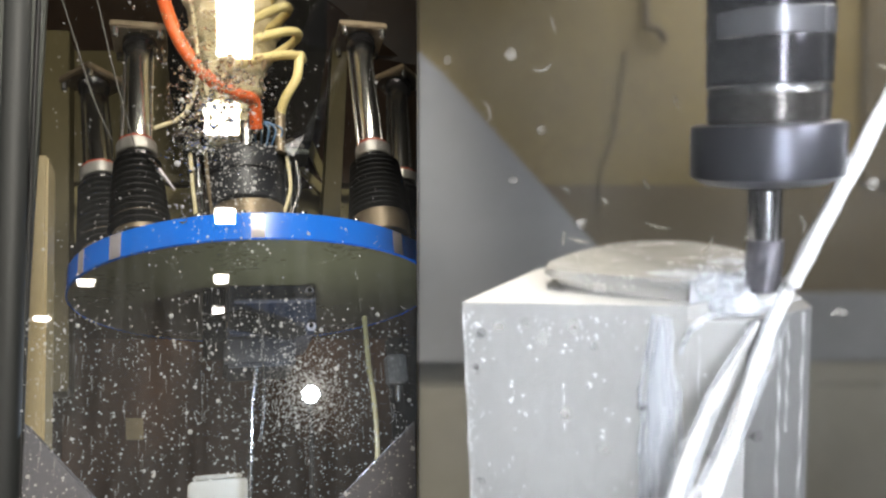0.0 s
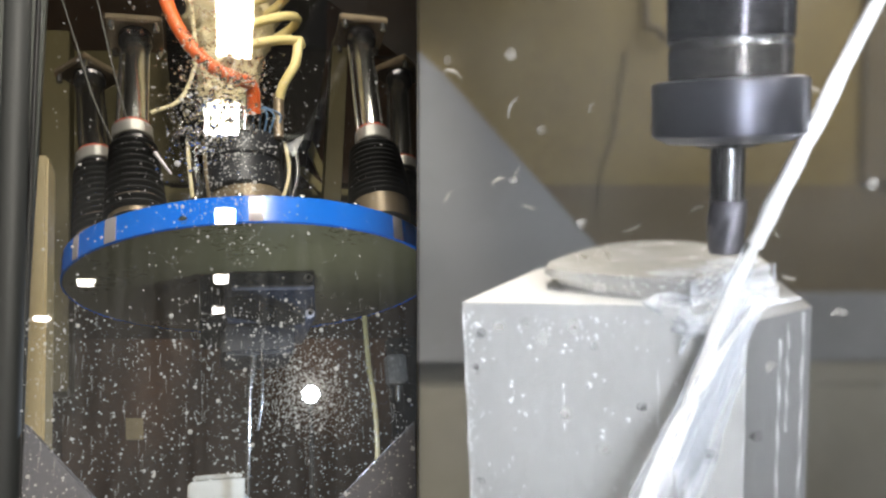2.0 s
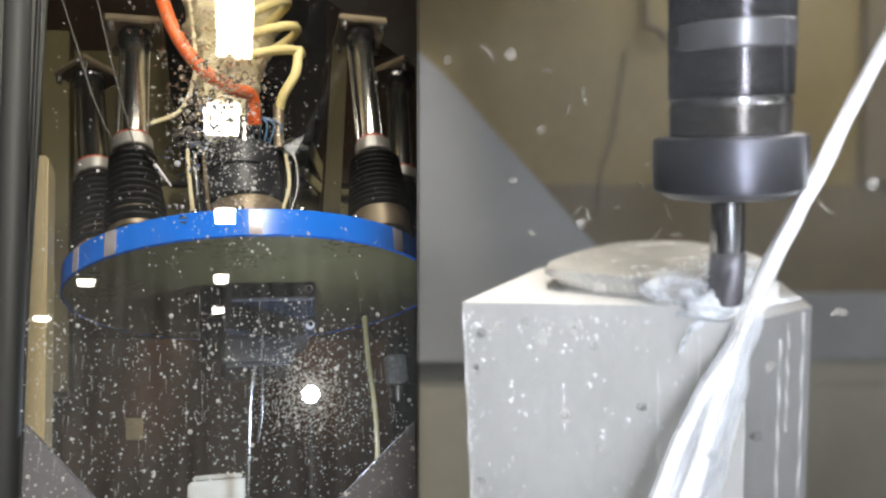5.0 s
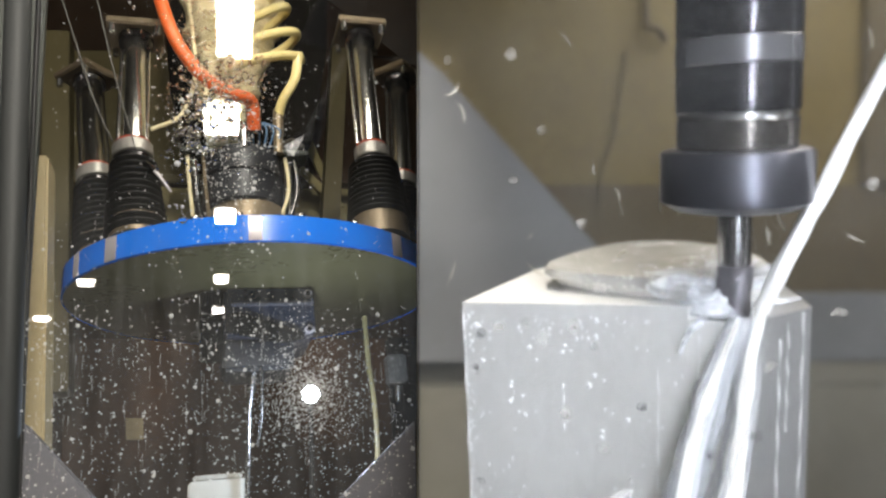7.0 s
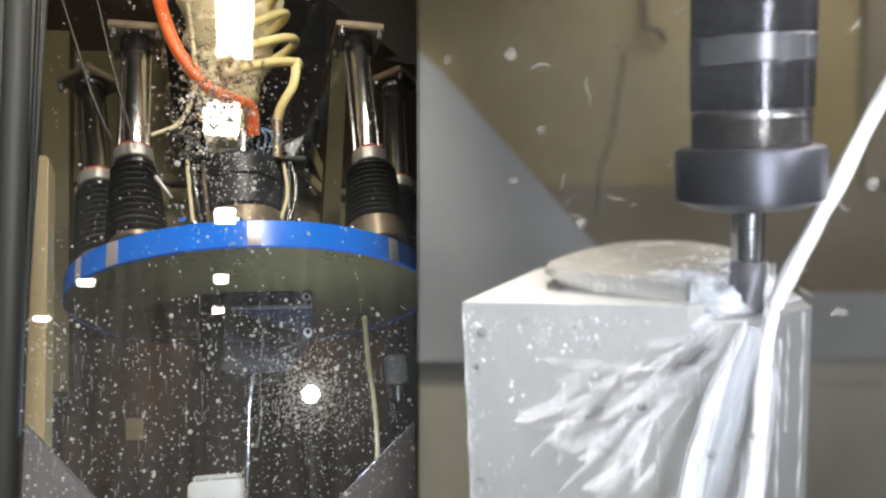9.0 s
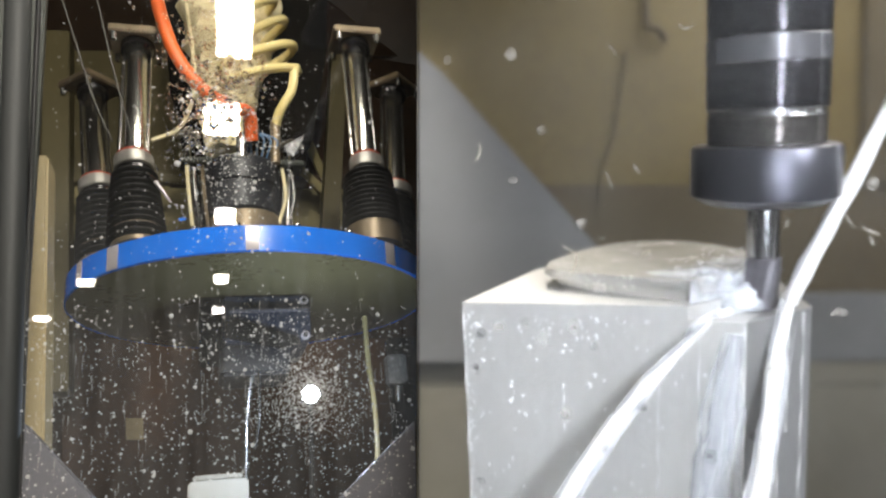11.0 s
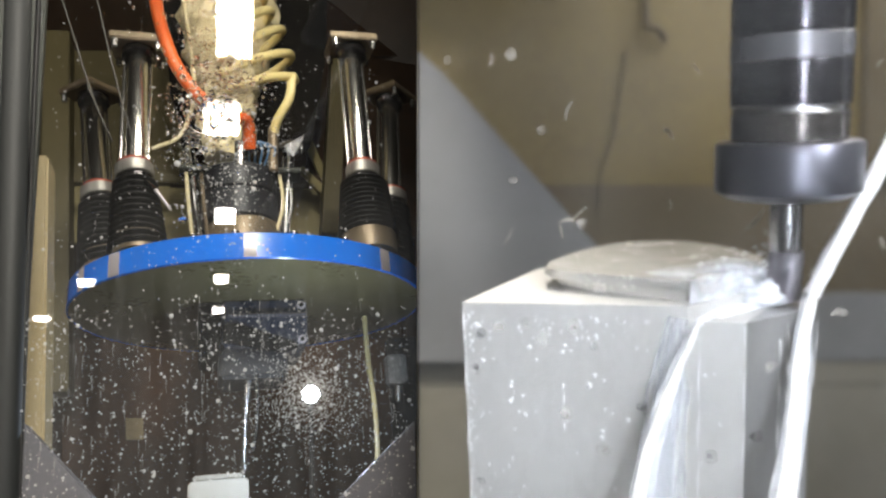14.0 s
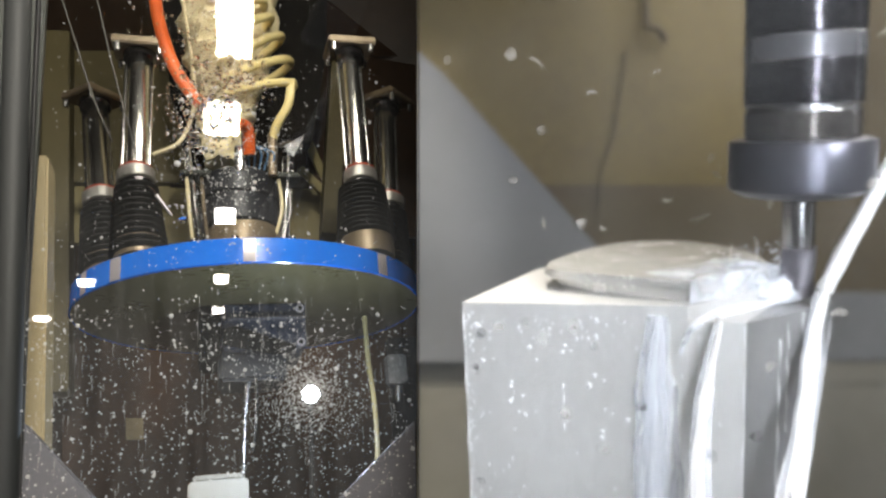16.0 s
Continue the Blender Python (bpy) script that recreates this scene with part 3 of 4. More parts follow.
def head_platform():
    t = thing("tool_platform", LEFT, (CX, CY, ZB), "round steel platform with a bright blue rim carrying the milling spindle", "machine head")
    plate = lathe((CX, CY, ZB), (CX, CY, ZT), [(0, RD - 0.012), (0.02, RD - 0.004), (0.98, RD - 0.004), (1, RD - 0.012)], 96)
    part("plate", plate, "plate", t, "steel underside with an olive reflection in its colour")
    bm = bmesh.new()
    n, rings = 96, []
    for r, z in ((RD - 0.0038, ZB - 0.001), (RD, ZB + 0.0015), (RD, ZT - 0.0015), (RD - 0.0038, ZT + 0.001)):
        rings.append([bm.verts.new((CX + r * math.cos(2 * math.pi * k / n), CY + r * math.sin(2 * math.pi * k / n), z)) for k in range(n)])
    for u, v in zip(rings, rings[1:] + rings[:1]):
        for k in range(n):
            bm.faces.new((u[k], u[(k + 1) % n], v[(k + 1) % n], v[k]))
    part("rim_band", bm, "blue", t, "glossy bright blue band")
    # pale strips across the band
    for a0, wide in ((226.0, 4.2), (266.2, 3.4), (309.6, 4.2), (209.5, 3.6)):
        bm = bmesh.new()
        rows = []
        for k in range(7):
            a = radians(a0 + wide * (k / 6 - 0.5))
            rows.append([bm.verts.new((CX + r * math.cos(a), CY + r * math.sin(a), z)) for r, z in
                         ((RD + 0.0002, ZB + 0.002), (RD + 0.0007, ZB + 0.003), (RD + 0.0007, ZT - 0.003), (RD + 0.0002, ZT - 0.002))])
        for u, v in zip(rows, rows[1:]):
            for k in range(4):
                bm.faces.new((u[k], u[(k + 1) % 4], v[(k + 1) % 4], v[k]))
        bm.faces.new(rows[0])
        bm.faces.new(rows[-1])
        part("pale_strip", bm, "bare", t, "pale strip on the blue band")
    for a in (250, 262, 279, 296, 310):
        c = Vector((CX + (RD - 0.02) * math.cos(radians(a)), CY + (RD - 0.02) * math.sin(radians(a)), ZT))
        part("bolt", lathe(c, c + Vector((0, 0, 0.012)), [(0, 0.007), (0.9, 0.007), (1, 0.005)], 12), "steel", t)
    for foot, ring, cap in STRUTS:
        foot, ring, cap = Vector(foot), Vector(ring), Vector(cap)
        big = 1.0 if foot.y < 2 else 0.75
        wide = 0.067 if foot.x > 0.3 and foot.y < 1.5 else 0.058
        part("collar", lathe(foot - Vector((0, 0, 0.001)), foot.lerp(ring, 0.30), [(0, (wide - 0.008) * big), (0.7, (wide - 0.008) * big), (0.8, 0.042 * big), (1, 0.038 * big)]), "cast", t, "pale cast collar")
        low = 0.20 if foot.x > 0.3 and foot.y < 1.5 else 0.04
        part("bellows", lathe(foot.lerp(ring, low), foot.lerp(ring, 0.80), bellows_profile(11, wide * big, (wide - 0.014) * big, 0.006), 36), "rubber", t, "black ribbed rubber bellows")
        part("neck_ring", lathe(foot.lerp(ring, 0.79), foot.lerp(ring, 0.86), [(0, 0.031 * big), (0.1, 0.033 * big), (0.9, 0.033 * big), (1, 0.031 * big)]), "steel_dark", t)
        part("seal_housing", lathe(foot.lerp(ring, 0.86), foot.lerp(ring, 1.0), [(0, 0.036 * big), (0.08, 0.0385 * big), (0.9, 0.0385 * big), (1, 0.035 * big)]), "ground", t, "pale ground steel housing")
        part("seal", lathe(foot.lerp(ring, 1.0), foot.lerp(ring, 1.04), [(0, 0.033 * big), (0.5, 0.035 * big), (1, 0.030 * big)]), "red", t, "red seal ring")
    part("pin", rod((-0.0980, 1.44, 0.6740), (-0.0680, 1.44, 0.6300), 0.0040, 12, None, 0.0022), "bare", t, "bright tapered pin")
    part("pin_arm", tube(smooth_line([(-0.0980, 1.44, 0.6740), (-0.116, 1.45, 0.695), (-0.138, 1.47, 0.71)]), 0.0045, 8), "steel_dark", t)
    # motor above, spindle below
    part("motor_base", lathe((0.075, 1.66, ZT), (0.085, 1.66, 0.683), [(0, 0.086), (0.85, 0.086), (1, 0.08)], 48), "cast", t, "pale cast flange")
    part("motor", lathe((0.075, 1.66, 0.68), (0.075, 1.66, 0.815), [(0, 0.084), (0.04, 0.088), (0.5, 0.088), (0.52, 0.084), (0.56, 0.088), (0.95, 0.088), (1, 0.078)], 48), "housing", t, "black spindle motor")
    part("bracket", box((0.13, 1.60, 0.80), (0.215, 1.66, 0.812), 0.003), "grey_dark", t)
    part("bracket", box((-0.06, 1.60, 0.80), (0.015, 1.66, 0.812), 0.003), "grey_dark", t)
    for k, x in enumerate((-0.045, -0.03, -0.012, 0.165, 0.185)):
        part("cable", tube(smooth_line([(x, 1.62, 0.805), (x + 0.006, 1.615, 0.72), (x + 0.014 * (1 if x < 0.1 else -1), 1.62, 0.64), (x + 0.02 * (1 if x < 0.1 else -1), 1.63, ZT)]), 0.0042, 8), ("sleeve", "steel", "cast")[k % 3], t)
    for k in range(6):
        x = 0.085 + 0.011 * k
        part("wire", tube(smooth_line([(x, 1.60, 0.812), (x - 0.006 + 0.004 * k, 1.585, 0.85), (0.10 + 0.004 * k, 1.59, 0.872)]), 0.0022, 6), "wire", t, "thin blue wire")
    part("fitting", rod((0.075, 1.58, 0.80), (0.075, 1.58, 0.862), 0.014, 16), "steel", t)
    part("fitting", rod((0.150, 1.60, 0.80), (0.150, 1.60, 0.868), 0.011, 16), "cast", t)
    part("spindle_housing", box((0.030, 1.6, 0.385), (0.214, 1.84, ZB - 0.001), 0.006), "navy", t, "dark blue spindle housing")
    # black box added where a shadow lies left of the housing
    part("shadow_box", box((-0.018, 1.612, 0.372), (0.0295, 1.80, ZB - 0.001), 0.004), "black", t, "black box standing in for the shadow beside the housing")
    # grey instead of navy, to paint the highlight along this edge
    part("shelf", box((0.044, 1.583, 0.446), (0.212, 1.5995, 0.452), 0.002), "grey", t, "grey shelf edge with its highlight put into the colour")
    part("dark_wedge", upright_plate([(0.034, 0.428), (0.060, 0.432), (0.186, 0.388), (0.190, 0.374), (0.150, 0.366), (0.034, 0.392)], 1.588, 1.598, 0.001), "black", t, "black wedge across the housing's front")
    part("nose", box((0.025, 1.62, 0.318), (0.170, 1.78, 0.384), 0.008), "housing", t, "black spindle nose")
    for z in (0.4713, 0.3938):
        part("washer", lathe((0.2008, 1.601, z), (0.2008, 1.594, z), [(0, 0.0095), (0.8, 0.0095), (1, 0.0085)], 18), "bare", t, "bright washer")
        part("bolt", lathe((0.2008, 1.5938, z), (0.2008, 1.590, z), [(0, 0.0052), (0.9, 0.0052), (1, 0.004)], 6), "black", t, "dark socket bolt")
    part("tool_holder", lathe((0.0902, 1.65, 0.3344), (0.0790, 1.652, 0.245), [(0, 0.011), (0.30, 0.011), (0.32, 0.008), (0.48, 0.008), (0.5, 0.010), (0.62, 0.010), (0.64, 0.007), (1, 0.0065)], 24), "steel", t, "bright stepped tool holder")
    part("cutter", lathe((0.0790, 1.646, 0.2455), (0.0712, 1.638, 0.046), [(0, 0.0056), (0.5, 0.0054), (0.52, 0.0085), (0.58, 0.0085), (0.6, 0.0054), (1, 0.0052)], 18), "steel", t)
    part("coolant_pipe", tube(smooth_line([(0.104, 1.63, 0.330), (0.1032, 1.63, 0.2634), (0.1012, 1.63, 0.2182), (0.0925, 1.635, 0.1668)]), 0.0035, 8), "steel", t)
    return t


def make_strut(foot, ring, cap):
    foot, ring, cap = Vector(foot), Vector(ring), Vector(cap)
    big = 1.0 if foot.y < 2 else 0.55
    t = thing("strut", LEFT, cap, "polished chrome telescopic strut with a square cap plate", "strut", "struts of the milling head")
    part("rod", rod(cap, ring.lerp(foot, 0.25), 0.0215 * big, 32), "chrome", t, "polished chrome rod")
    part("guide_bar", rod(cap + Vector((-0.029 * big, 0.01, 0)), ring + Vector((-0.029 * big, 0.01, 0.012)), 0.0045 * big, 12), "chrome", t)
    part("guide_bar", rod(cap + Vector((0.027 * big, 0.012, 0)), ring + Vector((0.026 * big, 0.012, 0.012)), 0.0035 * big, 12), "chrome", t)
    part("clamp_ring", lathe(cap - (cap - ring) * 0.09, cap - (cap - ring) * 0.015, [(0, 0.030 * big), (0.2, 0.036 * big), (0.9, 0.037 * big), (1, 0.032 * big)], 32), "steel_dark", t)
    q = pose(0, 0, 0, 0, 0, 0 if foot.y < 1.5 else 45)
    bm = box((-0.058 * big, -0.055 * big, 0), (0.058 * big, 0.055 * big, 0.018 * big), 0.003)
    bmesh.ops.transform(bm, matrix=Matrix.Translation(cap) @ q, verts=bm.verts)
    part("cap_plate", bm, "cast", t, "square pale cap plate")
    for sx, sy in ((-1, -1), (1, -1), (1, 1), (-1, 1)):
        c = cap + q @ Vector((0.046 * sx * big, 0.046 * sy * big, 0))
        part("bolt", lathe(c, c - Vector((0, 0, 0.02)), [(0, 0.007 * big), (0.9, 0.007 * big), (1, 0.005 * big)], 10), "steel", t)
    return t


def hoses():
    out = []
    t = thing("orange_hose", LEFT, (0.0770, 1.5000, 0.8647), "thick orange hose looping down to the spindle motor", "hose")
    part("hose", tube(smooth_line([(-0.1319, 1.5000, 1.3581), (-0.1138, 1.5000, 1.1880), (-0.0930, 1.5000, 1.0857), (-0.0593, 1.5000, 0.9950), (-0.0045, 1.5000, 0.9190), (0.0537, 1.5000, 0.8840), (0.0883, 1.5300, 0.8868), (0.0949, 1.5600, 0.8361)]), 0.0145, 14), "orange", t)
    part("ferrule", rod((0.0929, 1.5500, 0.8872), (0.0954, 1.5700, 0.8343), 0.017, 16), "steel", t)
    out.append(t)
    t = thing("coiled_hose", LEFT, (0.1504, 1.6000, 0.8601), "pale yellow coiled air hose hanging beside the motor", "hose")
    pts = []
    for k in range(0, 8 * 16 + 1):
        a = 2 * math.pi * k / 16
        s = k / (8 * 16)
        c = Vector((0.0597, 1.6200, 1.4991)).lerp(Vector((0.0977, 1.6000, 1.0135)), s)
        r = 0.060 + 0.012 * math.sin(9 * s) + 0.016 * s
        pts.append(c + Vector((r * math.cos(a) + 0.03 * s * s, 0.055 * math.sin(a), 0.052 * math.cos(a - 0.4) * (1 + 0.3 * math.sin(11 * s)))))
    pts += [Vector((0.1990, 1.5700, 1.0408)), Vector((0.1902, 1.5700, 0.9789)), Vector((0.1637, 1.5800, 0.9306)), Vector((0.1528, 1.6000, 0.8969)), Vector((0.1502, 1.6000, 0.8528))]
    part("coil", tube(smooth_line(pts, 3), 0.0108, 10), "yellow", t)
    part("ferrule", rod((0.1519, 1.6000, 0.9116), (0.1514, 1.6000, 0.8485), 0.0115, 14), "cast", t)
    out.append(t)
    t = thing("sleeved_cable", LEFT, (0.0398, 1.6600, 0.9466), "thick cable in a glistening clear braided sleeve", "cable")
    part("sleeve", tube(smooth_line([(0.0636, 1.7200, 1.6109), (0.0571, 1.7200, 1.2450), (0.0467, 1.7000, 1.0485), (0.0370, 1.6800, 0.8644)], 20), lambda s: 0.150 - 0.110 * s, 32, None, 1.0, 0.30), "sleeve", t)
    out.append(t)
    t = thing("thin_cable", LEFT, (-0.0456, 1.5500, 0.8790), "thin grey cable sagging between the struts", "cable")
    part("cable", tube(smooth_line([(-0.0610, 1.6000, 1.3078), (-0.0333, 1.5800, 1.0733), (-0.0287, 1.5600, 0.9570), (-0.0570, 1.5500, 0.8576), (-0.1156, 1.5500, 0.8205)]), 0.0045, 8), "sleeve", t)
    out.append(t)
    for pts in ([(-0.2705, 1.42, 1.0165), (-0.2126, 1.42, 0.8272), (-0.1750, 1.42, 0.735)], [(-0.2089, 1.42, 1.0236), (-0.1763, 1.42, 0.8809), (-0.1335, 1.42, 0.7212)]):
        up = Vector(pts[0]) * 1.9 - Vector(pts[1]) * 0.9
        c = thing("slack_wire", LEFT, pts[2], "thin grey wire strung down to the strut's seal", "cable")
        part("wire", tube(smooth_line([up, *pts]), 0.0016, 8), "wire_grey", c)
    return out


# ---------------------------------------------------------------- the cutter's bay
def cutter_bay():
    piece("wall_bay", box((-0.045, 1.3, 0.2), (2.1, 1.34, 3.4)), "bay_olive", WORLD, "olive painted rear wall of the cutter's bay", kind="structure")
    t = thing("splash_guard", WORLD, (0.3, 1.2, 0.2), "grey sheet metal splash guard with a slanted edge", "splash guard")
    part("sheet", upright_plate([(-0.040, 1.81), (0.0, 1.775), (0.235, 1.51), (0.30, 1.43), (0.30, 1.322), (-0.040, 1.322)], 1.2, 1.212, 0.002), "bay_grey", t)
    part("rail", upright_plate([(0.302, 1.43), (1.3, 1.43), (1.3, 1.322), (0.302, 1.322)], 1.22, 1.24, 0.003), "bay_grey", t, "grey rail")
    part("ledge", upright_plate([(-0.040, 1.321), (1.3, 1.321), (1.3, 1.285), (-0.040, 1.285)], 1.222, 1.25, 0.003), "apron", t)
    part("apron", upright_plate([(-0.040, 1.284), (1.3, 1.284), (1.3, 0.2), (-0.040, 0.2)], 1.22, 1.25, 0.003), "apron", t)
    h = thing("wall_hook", WORLD, (0.33, 1.29, 1.85), "small dark hook on the olive wall", "hook")
    part("stem", tube(smooth_line([Vector((0.339, 1.288, 2.02)), Vector((0.339, 1.285, 1.94)), Vector((0.341, 1.28, 1.875)), Vector((0.356, 1.275, 1.866)), Vector((0.372, 1.28, 1.848))]), 0.006, 10), "bay_dark", h)
    c = thing("frayed_cord", WORLD, (0.29, 1.29, 1.6), "thin dark cord hanging against the olive wall", "cord")
    part("cord", tube(smooth_line([Vector((0.308, 1.292, 1.835)), Vector((0.2926, 1.29, 1.729)), Vector((0.288, 1.288, 1.691)), Vector((0.266, 1.283, 1.634)), Vector((0.262, 1.28, 1.56))]), 0.0022, 8), "bay_dark", c)
    # thin sheet laid on the wall for its stained lower band
    k = thing("lower_band", WORLD, (0.6, 1.29, 0.2), "thin sheet for the stained brown lower band of the rear wall", "panel")
    part("sheet", upright_plate([(0.0, 0.2), (1.3, 0.2), (1.3, 1.608), (0.0, 1.608)], 1.288, 1.298, 0.003), "bay_dark", k)
    # dark sheet painting in the shade of a recess at the side
    k = thing("recess_sheet", WORLD, (1.0, 1.28, 1.6), "thin dark sheet standing in for the recess beside the rear wall", "panel")
    part("sheet", upright_plate([(0.700, 1.609), (1.3, 1.609), (1.3, 2.2), (0.715, 2.2)], 1.278, 1.298, 0.003), "bay_dark", k)
    # sheet and post are added so that the bay behind looks soft and hazy
    g = thing("blur_guard", RIGHT, (0.0, 0.2525, -1.2), "added clear sheet before the cutter that softens the view behind", "guard")
    pane = part("pane", upright_plate([(-0.0949, -0.35), (0.14, -0.35), (0.14, 0.2), (-0.0655, 0.2)], 0.2525, 0.2535), "guard", g, "clear pane roughened to blur the view", False)
    pane.visible_shadow = False
    part("post", rod((0.148, 0.253, -1.566), (0.148, 0.253, 0.2), 0.008, 16), "grey", g)
    p = thing("fixture_table", RIGHT, (0.0, 0.42, -0.5), "steel fixture table under the billet", "machine table")
    part("slab", box((-0.085, 0.35, -0.30), (0.09, 0.50, -0.262), 0.004), "steel_dark", p)
    part("pedestal", box((-0.10, 0.36, -0.9), (0.12, 0.54, -0.301), 0.006), "grey_dark", p)


def billet():
    t = thing("billet", RIGHT, (0.0, 0.40, -0.262), "pale wet alloy billet with a freshly cut raised boss", "metal block")
    part("body", prism([(-0.087, 0.346), (0.0155, 0.346), (0.0595, 0.391), (0.058, 0.43), (0.03, 0.47), (-0.03, 0.47), (-0.063, 0.425)], -0.262, -0.0867), "billet", t)
    part("lower_step", prism([(0.0156, 0.346), (0.040, 0.346), (0.0596, 0.3910)], -0.262, -0.0935), "billet", t)
    part("cut_side", prism([(0.0401, 0.346), (0.0715, 0.376), (0.066, 0.43), (0.0585, 0.4301), (0.0598, 0.3911)], -0.262, -0.0935), "side", t, "milled side with its shade put into the colour")
    part("boss", prism(rounded([(-0.050, 0.381), (-0.015, 0.3655), (0.017, 0.3530), (0.0555, 0.392), (0.050, 0.425), (0.025, 0.460), (-0.022, 0.453), (-0.042, 0.415)], (2, 3)), -0.0866, -0.0808, 0.0006), "cut", t)
    part("boss_lip", prism(rounded([(-0.056, 0.378), (-0.036, 0.3675), (-0.017, 0.3615), (0.017, 0.3525), (0.0560, 0.392), (0.051, 0.425), (0.025, 0.462), (0.0, 0.464), (-0.022, 0.457), (-0.045, 0.418)], (3, 4)), -0.0807, -0.0765, 0.0012), "cut", t)


TOOL_AT = Vector((0.0353, 0.3553, -0.0036))


def cutting_tool():
    a = TOOL_AT
    z = lambda s: a + Vector((0, 0, s))
    t = thing("collet_chuck", RIGHT, a, "dark steel collet chuck with a spinning end mill", "cutting tool")
    part("shank", lathe(z(0.031), z(0.22), [(0, 0.0252), (0.01, 0.0255), (1, 0.0255)], 64), "steel_dark", t)
    part("ground_band", lathe(z(0.020), z(0.031), [(0, 0.0252), (0.05, 0.0257), (0.95, 0.0257), (1, 0.0252)], 64), "band", t, "bright ground band")
    part("body", lathe(z(0.001), z(0.020), [(0, 0.0254), (0.9, 0.0255), (1, 0.0252)], 64), "steel_dark", t)
    part("groove", lathe(z(-0.0025), z(0.001), [(0, 0.0250), (0.2, 0.0246), (0.8, 0.0246), (1, 0.0254)], 64), "steel", t)
    part("neck", lathe(z(-0.0148), z(-0.0025), [(0, 0.0245), (0.1, 0.0248), (1, 0.0250)], 64), "neck", t)
    part("collet_nut", lathe(z(-0.041), z(-0.0148), [(0, 0.0255), (0.03, 0.027), (0.13, 0.0312), (0.2, 0.0316), (0.92, 0.0316), (0.97, 0.0308), (1, 0.029)], 64), "nut", t, "blue-black collet nut")
    part("collet", lathe(z(-0.0435), z(-0.0405), [(0, 0.0100), (0.5, 0.0145), (1, 0.0175)], 40), "steel_dark", t)
    mill = part("end_mill", lathe(z(-0.066), z(-0.043), [(0, 0.0070), (0.05, 0.0072), (1, 0.0072)], 40), "steel", t, "bright end mill shank")
    bm = bmesh.new()
    seg, rings = 32, []
    for i in range(25):
        s = -0.066 - 0.023 * i / 24
        ring = []
        for k in range(seg):
            ang = 2 * math.pi * k / seg
            r = 0.0064 + 0.0016 * abs(math.cos(1.5 * ang + i * 0.12)) ** 0.6
            ring.append(bm.verts.new(z(s) + Vector((r * math.cos(ang), r * math.sin(ang), 0))))
        rings.append(ring)
    for u, v in zip(rings, rings[1:]):
        for k in range(seg):
            bm.faces.new((u[k], u[(k + 1) % seg], v[(k + 1) % seg], v[k]))
    bm.faces.new(rings[0])
    bm.faces.new(rings[-1])
    part("fluted_tip", bm, "flute", mill, "spiral flutes")
    j = thing("coolant_jet", RIGHT, a, "white pressurised coolant jet striking the cutter", "water")
    p0, p1 = a + Vector((0.0855, -0.004, 0.083)), a + Vector((0.010, -0.009, -0.0845))
    line = [p0.lerp(p1, k / 30) + Vector((0.0003 * math.sin(k * 0.7), 0, 0)) for k in range(31)]
    part("jet", tube(line, lambda s: 0.0026 + 0.0011 * s, 14, None, 1.0, 0.35), "jet", j)
    return t, j


def stream(name, label, width, bend, seed, fan, head, core="jet", length=0.15):
    """A fall of aerated coolant along -z from its own top: a streaky core and a veil of fine strands and drops."""
    t = thing(name, RIGHT, (0, 0, 0), label, "water")
    rnd = random.Random(seed)
    steps = [i / 30 for i in range(31)]
    for k, (share, off, skin) in enumerate(((0.75, 0.0, core), (0.9, -0.25, "stream"), (0.8, 0.3, "stream"))):
        part("core", tube([Vector((off * width * (0.3 + s) * fan + bend * math.sin(math.pi * s) + 0.0010 * math.sin(8 * s + seed + k), 0.001 * k, -length * s)) for s in steps],
                          lambda s, share=share: share * width * (head + (0.42 - head) * min(1, s * 4) + 0.38 * s), 20, None, 0.3, 0.35), skin, t)
    bm = bmesh.new()
    for k in range(16):
        off, dep = rnd.gauss(0, 0.5), rnd.gauss(0, 0.3)
        s0 = max(0, rnd.uniform(-0.2, 0.9))
        s1 = min(1.02, s0 + rnd.uniform(0.04, 0.35))
        ph, w = rnd.uniform(0, 6), rnd.uniform(0.0001, 0.0003)
        pts = []
        for i in range(9):
            q = s0 + (s1 - s0) * i / 8
            pts.append(Vector((off * width * (0.35 + 1.1 * q * fan) + bend * math.sin(math.pi * min(q, 1)) + 0.0005 * math.sin(14 * q + ph), -0.003 + dep * 0.004, -length * q)))
        tube(pts, lambda q, w=w: w * (0.1 + math.sin(math.pi * q)), 5, bm, 0.7)
    tagged(part("veil", bm, "veil", t, "fine white strands"), kind="stuff")
    return t


